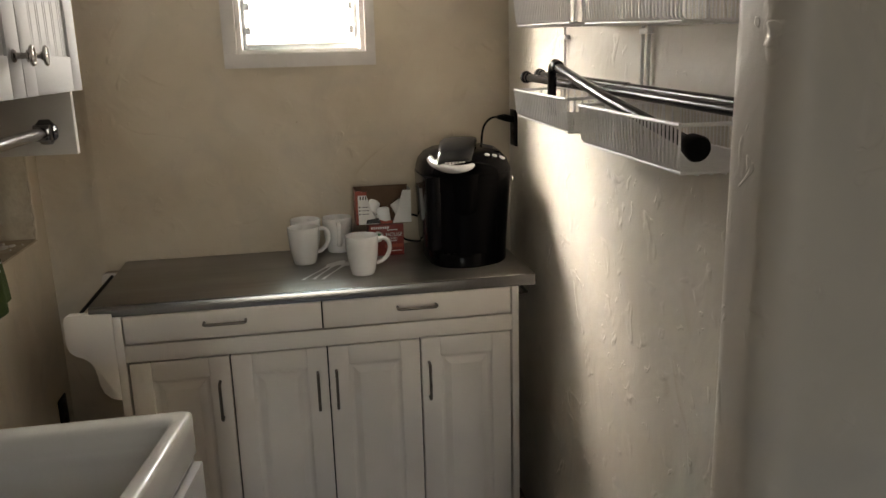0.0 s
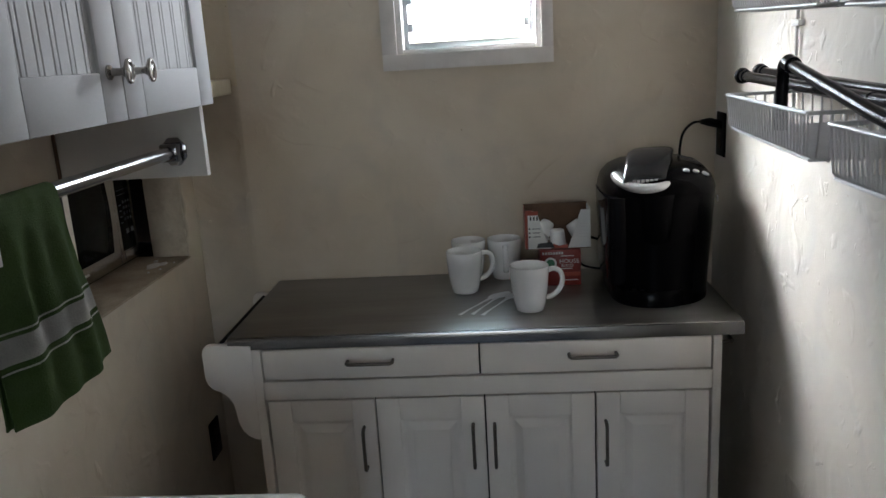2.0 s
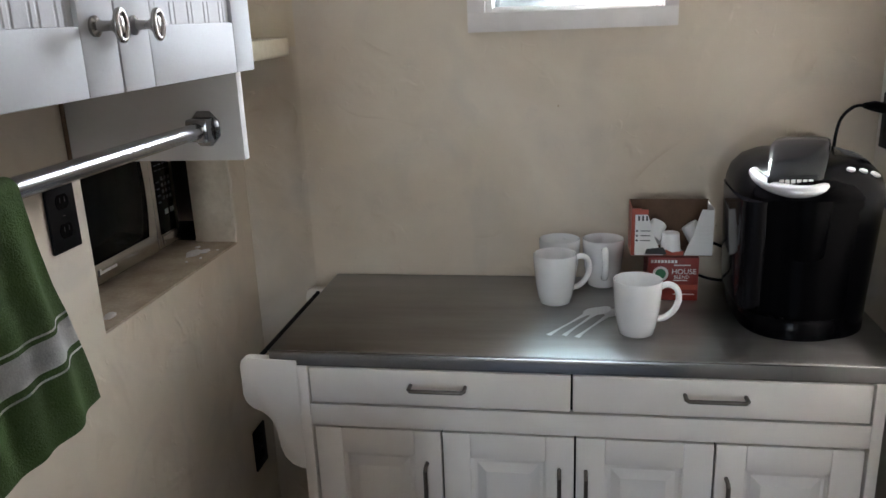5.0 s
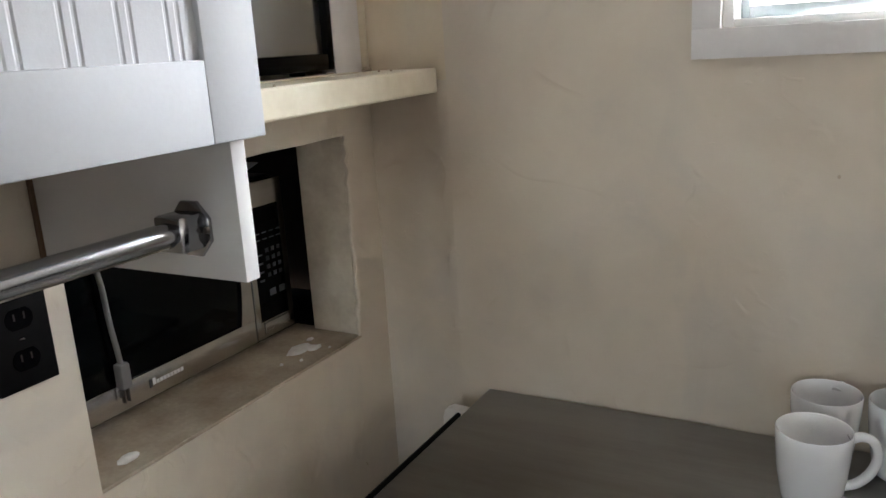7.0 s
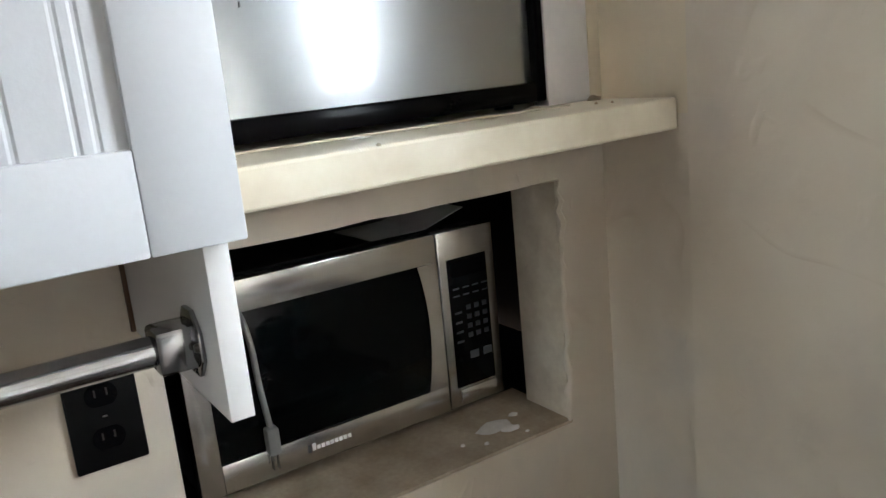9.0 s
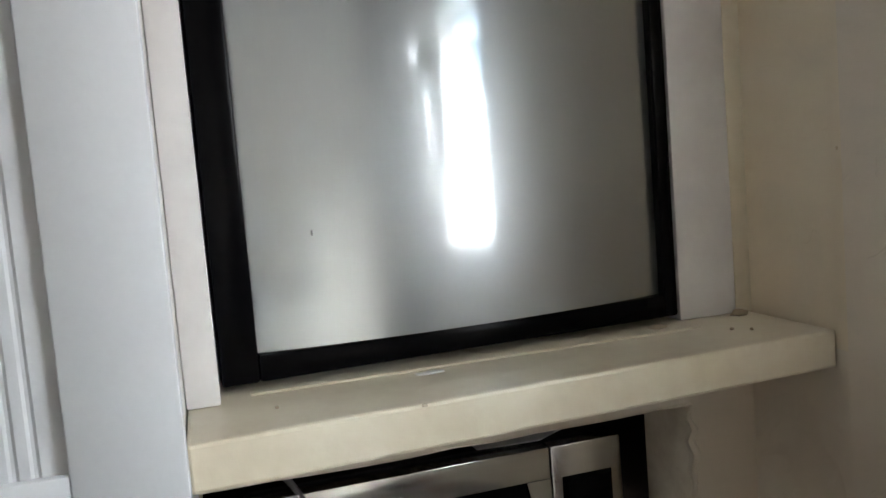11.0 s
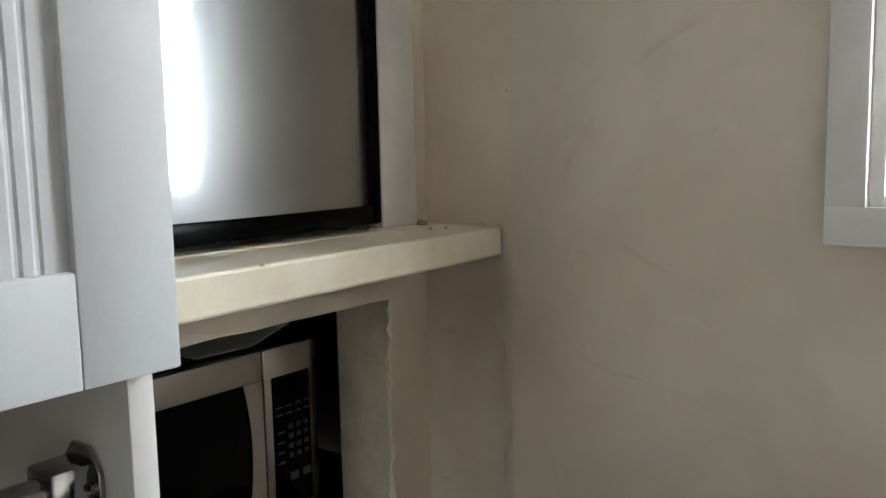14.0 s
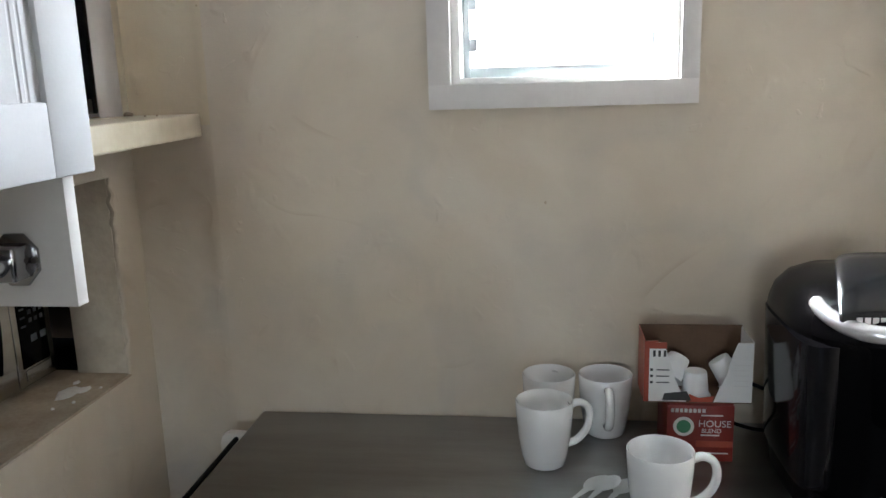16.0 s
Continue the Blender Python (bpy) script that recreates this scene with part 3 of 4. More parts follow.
# ---- wall cabinet with towel bar ----
def bead_door(y0, y1, z0, z1, parent, knob_y):
    """A beadboard door facing east."""
    x, t, w = -0.384, 0.019, 0.067
    b = box(x - t, x, y0, y0 + w, z0, z1, 0.002)
    box(x - t, x, y1 - w, y1, z0, z1, 0.002, bm=b)
    box(x - t, x, y0 + w, y1 - w, z0, z0 + 0.072, 0.002, bm=b)
    box(x - t, x, y0 + w, y1 - w, z1 - 0.072, z1, 0.002, bm=b)
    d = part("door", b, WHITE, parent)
    pts = [(x - t + 0.002, y0 + w - 0.001)]
    k = 5
    step = (y1 - y0 - 2 * w) / k
    face = x - 0.006
    pts.append((face, y0 + w - 0.001))
    for i in range(k):
        yc = y0 + w + (i + 0.5) * step
        for dy in (-0.006, 0.006):
            pts += [(face, yc + dy - 0.003), (face - 0.0009, yc + dy - 0.001), (face - 0.0009, yc + dy + 0.001), (face, yc + dy + 0.003)]
    pts += [(face, y1 - w + 0.001), (x - t + 0.002, y1 - w + 0.001)]
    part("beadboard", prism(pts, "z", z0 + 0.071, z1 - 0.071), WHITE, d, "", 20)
    kz = 1.528
    b = bmesh.new()
    kb = lathe([(0, 0), (0.011, 0), (0.011, 0.003), (0.006, 0.006), (0.005, 0.02), (0.008, 0.024), (0.008, 0.026), (0, 0.026)], (0, 0, 0), 20)
    kb.transform(Matrix.Translation((x, knob_y, kz)) @ Matrix.Rotation(radians(90), 4, "Y"))
    join(b, kb)
    ring = [(x + 0.031 + 0.0, knob_y + 0.0098 * math.cos(a), kz + 0.0152 * math.sin(a)) for a in (2 * math.pi * i / 28 for i in range(29))]
    tube(ring, 0.0034, 8, b, caps=False)
    disc = lathe([(0, -0.003), (0.5, -0.003), (0.8, 0), (0.5, 0.003), (0, 0.003)], (0, 0, 0), 24)
    disc.transform(Matrix.Translation((x + 0.03, knob_y, kz)) @ Matrix.Rotation(radians(90), 4, "Y") @ Matrix.Diagonal((0.0152, 0.0098, 1, 1)))
    join(b, disc)
    part("knob", b, KNOB, d, "oval ringed nickel knob", 50)
    return d


def build_wall_cabinet():
    c = thing("wall_cabinet", (-0.55, 1.665, 1.305), "white beadboard wall cabinet with a bare wood side", "cabinet")
    x0, x1, y0, y1 = WX + 0.001, -0.4045, 1.33, 2.05
    part("side_panel", box(x0, x1, y1 - 0.019, y1, 1.317, 2.2, 0.0012), WHITE_LIT, c)
    part("side_panel", box(x0, x1, y0 + 0.004, y0 + 0.019, 1.317, 2.2, 0.0012), WHITE_LIT, c)
    part("side_veneer", box(x0, x1 - 0.016, y0, y0 + 0.0035, 1.317, 2.2), RAW_WOOD, c, "bare honey-coloured wood side")
    part("bottom", box(x0, x1 - 0.004, y0 + 0.0195, y1 - 0.0195, 1.466, 1.482), WHITE_LIT, c)
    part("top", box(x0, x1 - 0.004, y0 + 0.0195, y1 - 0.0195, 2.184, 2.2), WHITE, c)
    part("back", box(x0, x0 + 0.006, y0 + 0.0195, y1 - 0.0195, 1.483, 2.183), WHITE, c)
    bead_door(y0 + 0.017, 1.679, 1.456, 2.198, c, 1.638)
    bead_door(1.682, y1 + 0.009, 1.456, 2.198, c, 1.715)
    part("seam_strip", box(x0, x0 + 0.006, y1 - 0.0235, y1 - 0.0192, 1.319, 1.465), BROWN_CARD, c, "dark brown seam against the wall")
    bar = part("towel_bar", tube([(-0.465, y0 + 0.0195, 1.3685), (-0.465, y1 - 0.0195, 1.3685)], 0.0125, 20), TUBE, c, "satin chrome tube under the doors")
    for ya, yb in ((y1 - 0.0195, y1 - 0.024), (y0 + 0.0195, y0 + 0.024)):
        lo, hi = min(ya, yb), max(ya, yb)
        s = -1 if yb < ya else 1
        b = prism([(-0.465 + 0.027 * math.cos(a), 1.3685 + 0.03 * math.sin(a)) for a in (2 * math.pi * i / 8 + 0.39 for i in range(8))], "y", lo, hi, 0.001)
        box(-0.483, -0.447, min(ya, ya + s * 0.034), max(ya, ya + s * 0.034), 1.3505, 1.3865, 0.004, bm=b)
        fl = part("bar_socket", b, CHROME, c, "chrome end socket")
        for sx, sz in ((-0.487, 1.3685), (-0.443, 1.3685)):
            h = lathe([(0, 0), (0.004, 0), (0.003, 0.003), (0, 0.0035)], (0, 0, 0), 10)
            h.transform(Matrix.Translation((sx, yb, sz)) @ Matrix.Rotation(radians(90 if s < 0 else -90), 4, "X"))
            part("screw", h, NICKEL, fl)


build_wall_cabinet()


def build_towel():
    """A folded towel over the bar: two hanging layers with soft folds."""
    n, m = 48, 230
    y0, y1 = 1.395, 1.565
    path = []
    front, back = 0.287, 0.3
    r = 0.0155
    for j in range(m + 1):
        s = j / m * (front + back + math.pi * r)
        if s < front:
            path.append((r, -front + s, 1))
        elif s < front + math.pi * r:
            a = (s - front) / r
            path.append((r * math.cos(a), r * math.sin(a), 1))
        else:
            path.append((-r, -(s - front - math.pi * r), -1))
    b = bmesh.new()
    grid = []
    for j, (dx, dz, side) in enumerate(path):
        drop = max(0.0, -dz)
        row = []
        for i in range(n + 1):
            u = i / n
            fold = 0.007 * math.sin(u * 9.0 + side * 0.7 + drop * 3) * min(1, drop / 0.12) + 0.0035 * math.sin(u * 23 + 1.3 + drop * 9) * min(1, drop / 0.08) + 0.0015 * noise.noise(Vector((u * 9, drop * 22, side)))
            y = y0 + (y1 - y0) * u + drop * ((0.09 + 0.13 * u) if side > 0 else 0.1) - 0.004 * math.sin(drop * 20)
            sag = 0.035 * drop / 0.3 * (u - 0.35) if side > 0 else 0.02 * u * drop
            x = -0.465 + dx + side * (0.002 + drop * (0.015 if side > 0 else 0.05)) * min(1, drop / 0.05) + fold - (0.045 * max(0.0, 1 - u / 0.3) ** 1.4 * min(1, drop / 0.14) if side > 0 else 0.0)
            row.append(b.verts.new((x, y, 1.3685 + dz + sag + 0.002 * math.sin(u * 40) * (drop > 0.29))))
        grid.append(row)
    for q, s in zip(grid, grid[1:]):
        for i in range(n):
            b.faces.new((q[i], q[i + 1], s[i + 1], s[i]))
    t = thing("towel", (-0.465, 1.48, 1.3685), "dark green towel with white stripes over the bar", "towel")
    bands = {j for j in range(m) if 0.086 < j / m * (front + back + math.pi * r) < 0.124 or -0.128 < j / m * (front + back + math.pi * r) - (front + back + math.pi * r) < -0.088}
    thin = {j for j in range(m) if any(abs((j + 0.5) / m * (front + back + math.pi * r) - v) < 0.0018 for v in (0.079, 0.131))}
    me_faces = list(b.faces)
    stripe = bmesh.new()
    keep = []
    for k, f in enumerate(me_faces):
        j = k // n
        if j in bands or j in thin:
            keep.append(f)
    cloth_verts = {}
    for f in keep:
        vs = []
        for v in f.verts:
            if v not in cloth_verts:
                cloth_verts[v] = stripe.verts.new(v.co)
            vs.append(cloth_verts[v])
        stripe.faces.new(vs)
    bmesh.ops.delete(b, geom=keep, context="FACES")
    for name, bb, mat in (("cloth", b, GREEN), ("stripe", stripe, TOWEL_WHITE)):
        bmesh.ops.solidify(bb, geom=bb.faces[:], thickness=0.0035)
        part(name, bb, mat, t, "", 70)


build_towel()


# ---- refrigerator and microwave ----
def build_fridge():
    """Built in its own axes: x out of the wall, y along the door from its left edge."""
    f = thing("refrigerator", (-0.655, 2.084, 1.491), "compact refrigerator with a brushed steel door in a black frame", "refrigerator", local=True)
    f.matrix_world = pose(-0.674, 2.085, 1.491, 0, 0, 3.4)
    w, h = 0.538, 0.83
    part("body", box(-0.56, -0.055, 0.004, w - 0.004, 0.012, h, 0.004), BLACK_M, f)
    part("gasket", box(-0.055, -0.043, 0.01, w - 0.01, 0.02, h - 0.008, 0.002), BLACK_M, f)
    b = box(-0.043, 0.0, 0, 0.037, 0.008, h, 0.003)
    box(-0.043, 0.0, w - 0.018, w, 0.008, h, 0.003, bm=b)
    box(-0.043, 0.0, 0.037, w - 0.018, 0.008, 0.035, 0.003, bm=b)
    box(-0.043, 0.0, 0.037, w - 0.018, h - 0.03, h, 0.003, bm=b)
    door = part("door_frame", b, BLACK, f, "gloss black door frame")
    b = bmesh.new()
    ny, nz = 72, 110
    g = []
    for q in range(nz + 1):
        z = 0.0355 + (h - 0.066) * q / nz
        row = []
        for i in range(ny + 1):
            u = i / ny
            y = 0.0375 + (w - 0.056) * u
            dent = 0.0011 * math.exp(-((y - 0.228) / 0.008) ** 2 - ((z - 0.325) / 0.018) ** 2)
            crease = 0.00035 * math.exp(-((y - 0.238 - 0.02 * (0.3 - z)) / 0.006) ** 2 - ((z - 0.26) / 0.06) ** 2)
            row.append(b.verts.new((-0.012 + 0.0225 * (1 - (2 * u - 1) ** 2) - dent - crease, y, z)))
        g.append(row)
    for q, r in zip(g, g[1:]):
        for i in range(ny):
            b.faces.new((q[i], q[i + 1], r[i + 1], r[i]))
    rim = [b.verts.new((-0.035, v.co.y, v.co.z)) for v in (g[0][0], g[0][-1], g[-1][-1], g[-1][0])]
    b.faces.new(rim)
    part("door_panel", b, STEEL_V, door, "brushed stainless steel door panel with a small dent", 60)
    part("scuff", box(-0.0015, 0.0006, 0.101, 0.1025, 0.149, 0.155), DIM_PRINT, door)
    badge = part("badge", box(0.007, 0.0122, 0.219, 0.291, 0.407, 0.437, 0.002), SILVER, door, "small silver-edged nameplate")
    part("badge_face", box(0.0124, 0.0129, 0.222, 0.288, 0.410, 0.434), BLACK, badge)
    part("badge_mark", box(0.013, 0.0134, 0.2255, 0.2345, 0.4165, 0.4275), PALE_PRINT, badge)
    for i in range(7):
        part("badge_mark", box(0.013, 0.0134, 0.2375 + i * 0.0068, 0.2425 + i * 0.0068, 0.4165, 0.4255 if i else 0.428), PALE_PRINT, badge)
    for y in (0.03, w - 0.03):
        part("foot", lathe([(0, 0), (0.014, 0), (0.014, 0.012), (0, 0.012)], (-0.06, y, 0), 14), BLACK_M, f)


build_fridge()


def build_microwave():
    o = thing("microwave", (-1.0, 2.35, NZ0), "stainless steel microwave oven with black glass door in the niche", "microwave")
    x, y0, y1, z0, z1, ys = -0.845, 2.097, 2.608, 1.023, 1.313, 2.5
    part("casing", box(-1.2, x - 0.03, y0 + 0.003, y1 - 0.003, z0, z1 + 0.004, 0.003), BLACK_M, o)
    # door: a steel surround with an opening whose latch side is bowed
    wy0, wy1, wz0, wz1 = 2.129, 2.464, 1.066, 1.269
    d = part("door", box(x - 0.03, x, y0, wy0, z0, z1, 0.0015), STEEL_MW, o, "brushed steel door surround")
    part("rail", box(x - 0.03, x, wy0, ys - 0.001, wz1, z1, 0.0015), STEEL_MW, d)
    part("rail", box(x - 0.03, x, wy0, ys - 0.001, z0, wz0, 0.0015), STEEL_MW, d)
    pts = [(ys - 0.001, wz0), (ys - 0.001, wz1)]
    for i in range(13):
        v = i / 12
        pts.append((wy1 + 0.012 * (1 - (2 * v - 1) ** 2), wz1 + (wz0 - wz1) * v))
    part("latch_stile", prism(pts, "x", x - 0.03, x), STEEL_MW, d)
    part("door_glass", box(x - 0.02, x - 0.003, wy0, wy1 + 0.013, wz0, wz1, 0.001), GLASS_BLACK, d, "black glass")
    for i in range(10):
        part("nameplate_mark", box(x, x + 0.0006, 2.252 + i * 0.0071, 2.2575 + i * 0.0071, 1.042 if i else 1.0395, 1.048 if i > 1 else 1.0525), WHITE_CARD if i else INK, d)
    b = box(x - 0.03, x, ys + 0.0015, y1, z0, z1, 0.003)
    p = part("control_panel", b, STEEL_MW, o, "steel control panel")
    part("keypad", box(x, x + 0.001, 2.516, 2.591, 1.056, 1.268, 0.0004), GLASS_BLACK, p, "black keypad")
    part("display", box(x + 0.001, x + 0.0016, 2.525, 2.589, 1.238, 1.262), BLACK, p)
    for r in range(4):
        part("legend", box(x + 0.001, x + 0.0014, 2.523, 2.536, 1.178 - r * 0.016, 1.1815 - r * 0.016), DIM_PRINT, p)
    for r in range(2):
        for q in range(4):
            part("legend", box(x + 0.001, x + 0.0014, 2.523 + q * 0.0185, 2.535 + q * 0.0185, 1.206 + r * 0.012, 1.2085 + r * 0.012), DIM_PRINT, p)
    for r in range(4):
        for q in range(3):
            part("key", box(x + 0.001, x + 0.0016, 2.545 + q * 0.0155, 2.554 + q * 0.0155, 1.135 + r * 0.0155, 1.143 + r * 0.0155, 0.0003), DIM_PRINT, p)
    for q in range(2):
        part("key", box(x + 0.001, x + 0.0018, 2.545 + q * 0.026, 2.562 + q * 0.026, 1.099, 1.112, 0.0004), KEY_GREY, p)
    part("release_button", box(x, x + 0.002, 2.522, 2.592, 1.03, 1.052, 0.001), STEEL_MW, p)
    for yy in (2.13, 2.57):
        part("foot", lathe([(0, 0), (0.012, 0), (0.012, z0 - NZ0), (0, z0 - NZ0)], (-0.9, yy, NZ0), 12), BLACK_M, o)
    part("cord", tube(curve([(-1.1, 2.11, 1.325), (-0.93, 2.12, 1.335), (-0.862, 2.152, 1.326), (-0.838, 2.178, 1.28), (-0.836, 2.19, 1.23), (-0.835, 2.193, 1.17), (-0.833, 2.199, 1.10)], 6), 0.0042, 10), CORD_GREY, o, "grey power cord hanging over the door")
    b = box(-0.842, -0.824, 2.19, 2.208, 1.064, 1.104, 0.004)
    plug = part("plug", b, CORD_GREY, o, "grey two-pin plug")
    for dy in (2.194, 2.202):
        part("pin", box(-0.837, -0.829, dy, dy + 0.0015, 1.042, 1.064), CHROME, plug)


build_microwave()
t = thing("leaflet", (-0.9, 2.47, 1.318), "folded paper leaflet lying on the microwave", "paper")
b = bmesh.new()
for q in (((-0.985, 2.40, 1.319), (-0.87, 2.405, 1.319), (-0.855, 2.49, 1.322), (-0.98, 2.485, 1.322)), ((-0.98, 2.485, 1.322), (-0.855, 2.49, 1.322), (-0.85, 2.56, 1.345), (-0.975, 2.555, 1.345))):
    b.faces.new([b.verts.new(p) for p in q])
bmesh.ops.remove_doubles(b, verts=b.verts, dist=1e-4)
bmesh.ops.solidify(b, geom=b.faces[:], thickness=0.001)
part("sheet", b, PAPER, t, "", 0)


def crumb(loc, size, flat):
    b = bmesh.new()
    bmesh.ops.create_icosphere(b, subdivisions=2, radius=1)
    for v in b.verts:
        k = 1 + 0.45 * noise.noise(v.co * 1.7 + Vector(loc) * 50)
        v.co = (v.co.x * size[0] * k + loc[0], v.co.y * size[1] * k + loc[1], max(0, v.co.z * flat * k + flat * 0.3) + loc[2])
    return part("crumb", b, CHIP, None, "", 60)


for loc, size, flat in (((-0.775, 2.53, NZ0), (0.018, 0.032, 0), 0.003), ((-0.755, 2.545, NZ0), (0.009, 0.015, 0), 0.004), ((-0.745, 2.12, NZ0), (0.01, 0.018, 0), 0.006), ((-0.74, 2.49, NZ0), (0.003, 0.004, 0), 0.003), ((-0.79, 2.58, NZ0), (0.006, 0.008, 0), 0.003), ((-0.76, 2.46, NZ0), (0.003, 0.003, 0), 0.003), ((-0.73, 2.56, NZ0), (0.003, 0.004, 0), 0.002)):
    tagged(crumb(loc, size, flat), "crumb of white plaster on the niche floor", "plaster crumb", "plaster crumbs")


def crumb_dark(loc, size):
    b = bmesh.new()
    bmesh.ops.create_icosphere(b, subdivisions=2, radius=1)
    for v in b.verts:
        f = 1 + 0.5 * noise.noise(v.co * 2 + Vector(loc) * 40)
        v.co = (v.co.x * size[0] * f + loc[0], v.co.y * size[1] * f + loc[1], max(0, v.co.z * size[2] * f + size[2] * 0.4) + loc[2])
    return part("debris", b, LEDGE, None, "", 60)


for loc, size in (((-0.69, 2.583, 1.491), (0.008, 0.012, 0.003)), ((-0.695, 2.7, 1.491), (0.008, 0.012, 0.005)), ((-0.63, 2.64, 1.491), (0.002, 0.003, 0.002)), ((-0.615, 2.655, 1.491), (0.002, 0.002, 0.002)), ((-0.53, 2.25, 1.491), (0.002, 0.003, 0.002)), ((-0.60, 2.13, 1.491), (0.0025, 0.002, 0.002))):
    tagged(crumb_dark(loc, size), "brown speck of debris on the cream shelf", "debris", "shelf debris")
for loc, size, flat in (((-0.642, 2.287, 1.491), (0.006, 0.016, 0), 0.0015), ((-0.655, 2.07, 1.491), (0.008, 0.006, 0), 0.003)):
    tagged(crumb(loc, size, flat), "flake of white paint on the cream shelf", "paint flake", "paint flakes")
part("threshold_strip", box(-0.668, -0.658, 2.11, 2.62, 1.491, 1.4935, 0.0008), SHELF_PAINT, None)
tagged(bpy.data.objects["threshold_strip"], "thin cream strip under the refrigerator door", "trim", "", "structure")


# ---- outlets ----
def outlet(name, m, label):
    """A duplex outlet, its plate in the plane x = 0 of m, facing +x."""
    o = thing(name, (0, 0, 0), label, "outlet", local=True)
    o.matrix_world = m
    part("plate", box(0, 0.006, -0.0365, 0.0365, -0.058, 0.058, 0.002), BLACK_M, o)
    for dz in (-0.024, 0.024):
        s = part("socket", prism([(0.0165 * math.cos(a), dz + 0.0145 * max(-0.82, min(0.82, math.sin(a)))) for a in (2 * math.pi * i / 20 for i in range(20))], "x", 0.006, 0.0075), BLACK, o)
        for dy in (-0.006, 0.006):
            part("slot", box(0.0074, 0.0078, dy - 0.001, dy + 0.001, dz - 0.001, dz + 0.007), GAP, s)
    part("screw", lathe([(0, 0), (0.003, 0), (0.002, 0.001), (0, 0.001)], (0.006, 0, 0), 10), NICKEL, o)
    return o


outlet("power_outlet", pose(WX, 1.984, 1.237), "black duplex power outlet on the plaster wall")
outlet("power_outlet", pose(WX, 2.625, 0.44), "black duplex power outlet low on the wall behind the cabinet")
o2 = outlet("power_outlet", pose(EX, 2.652, 1.275, 0, 0, 180), "black duplex power outlet with a plug in the corner")


# ---- coffee things on the worktop ----
Z = 0.90


def build_coffee_maker():
    k = thing("coffee_maker", (0.567, 2.48, Z), "gloss black single-cup coffee maker with a silver handle ring", "coffee maker")
    cx, cy = 0.567, 2.487
    # rear column and sides, with a rounded front
    rings = []
    for z, rx, ry in ((0.0, 0.118, 0.138), (0.004, 0.122, 0.142), (0.06, 0.124, 0.142), (0.18, 0.132, 0.146), (0.255, 0.137, 0.150), (0.27, 0.137, 0.150), (0.274, 0.135, 0.148)):
        rings.append(rounded(cx, cy, rx, ry, Z + z, 2.5, 56, 4.5))
    part("body", loft(rings), BLACK, k)
    rings = []
    for z, rx, ry, dy in ((0.275, 0.138, 0.151, 0.0), (0.283, 0.137, 0.150, 0.001), (0.305, 0.130, 0.138, 0.006), (0.325, 0.112, 0.118, 0.014), (0.337, 0.085, 0.09, 0.022), (0.341, 0.045, 0.05, 0.026)):
        rings.append(rounded(cx, cy + dy, rx, ry, Z + z, 2.5, 56, 4.0))
    top = part("top_cover", loft(rings), BLACK, k, "domed gloss black top")
    # drip tray at the foot
    rings = [rounded(cx - 0.018, cy - 0.045, rx, ry, Z + z, 2.3, 48, 3) for z, rx, ry in ((0.0, 0.098, 0.104), (0.004, 0.102, 0.108), (0.036, 0.102, 0.108), (0.042, 0.098, 0.104))]
    tray = part("drip_tray", loft(rings), BLACK, k)
    for i in range(7):
        part("tray_slot", box(cx - 0.078 + i * 0.018, cx - 0.070 + i * 0.018, cy - 0.14, cy - 0.105, Z + 0.042, Z + 0.0432, 0.0004), BLACK_M, tray)
    # brew head above the cup bay
    rings = [rounded(cx - 0.018, cy - 0.05, rx, ry, Z + z, 2.3, 48, 3) for z, rx, ry in ((0.15, 0.062, 0.092), (0.17, 0.068, 0.100), (0.268, 0.076, 0.106), (0.276, 0.076, 0.106))]
    part("brew_head", loft(rings), BLACK, k)
    # water reservoir on the side
    rings = [rounded(cx - 0.107, cy - 0.005, rx, ry, Z + z, 4, 36) for z, rx, ry in ((0.05, 0.026, 0.105), (0.06, 0.028, 0.11), (0.262, 0.034, 0.118), (0.268, 0.034, 0.118))]
    part("reservoir", loft(rings), SMOKE, k, "smoked clear water tank")
    # handle ring, wide in front, and the lid over it
    hx, hy, hz = cx - 0.038, cy - 0.075, Z + 0.292
    pts, rad = [], []
    for i in range(33):
        a = math.pi * (1.0 + i / 32)
        pts.append((hx + 0.072 * math.cos(a), hy + 0.076 * math.sin(a) + 0.012, hz + 0.024 * (1 + math.sin(a)) - 0.001))
        rad.append(0.0105 + 0.002 * abs(math.sin(a)))
    part("handle_ring", tube(pts, 0.012, 12, None, rad), SILVER, top, "silver handle ring")
    rings = []
    for u, zz, hw, hh in ((-0.080, 0.304, 0.046, 0.010), (-0.076, 0.307, 0.050, 0.014), (-0.03, 0.332, 0.054, 0.016), (0.02, 0.352, 0.056, 0.014), (0.06, 0.353, 0.054, 0.014), (0.10, 0.335, 0.045, 0.01)):
        ring = []
        for i in range(24):
            a = 2 * math.pi * i / 24
            c, s = math.cos(a), math.sin(a)
            ring.append((hx - 0.012 + 0.056 * (u + 0.08) / 0.18 + hw * math.copysign(abs(c) ** 0.6, c), hy + 0.03 + u, Z + zz + 0.003 + hh * math.copysign(abs(s) ** 0.6, s)))
        rings.append(ring)
    lid = part("lid", loft(rings), LID_BLACK, top, "glossy dark lid")
    for i in range(6):
        part("nameplate_mark", box(hx - 0.040 + i * 0.0102, hx - 0.0325 + i * 0.0102, hy - 0.0515, hy - 0.0495, Z + 0.3035, Z + 0.3115), PALE_PRINT, lid)
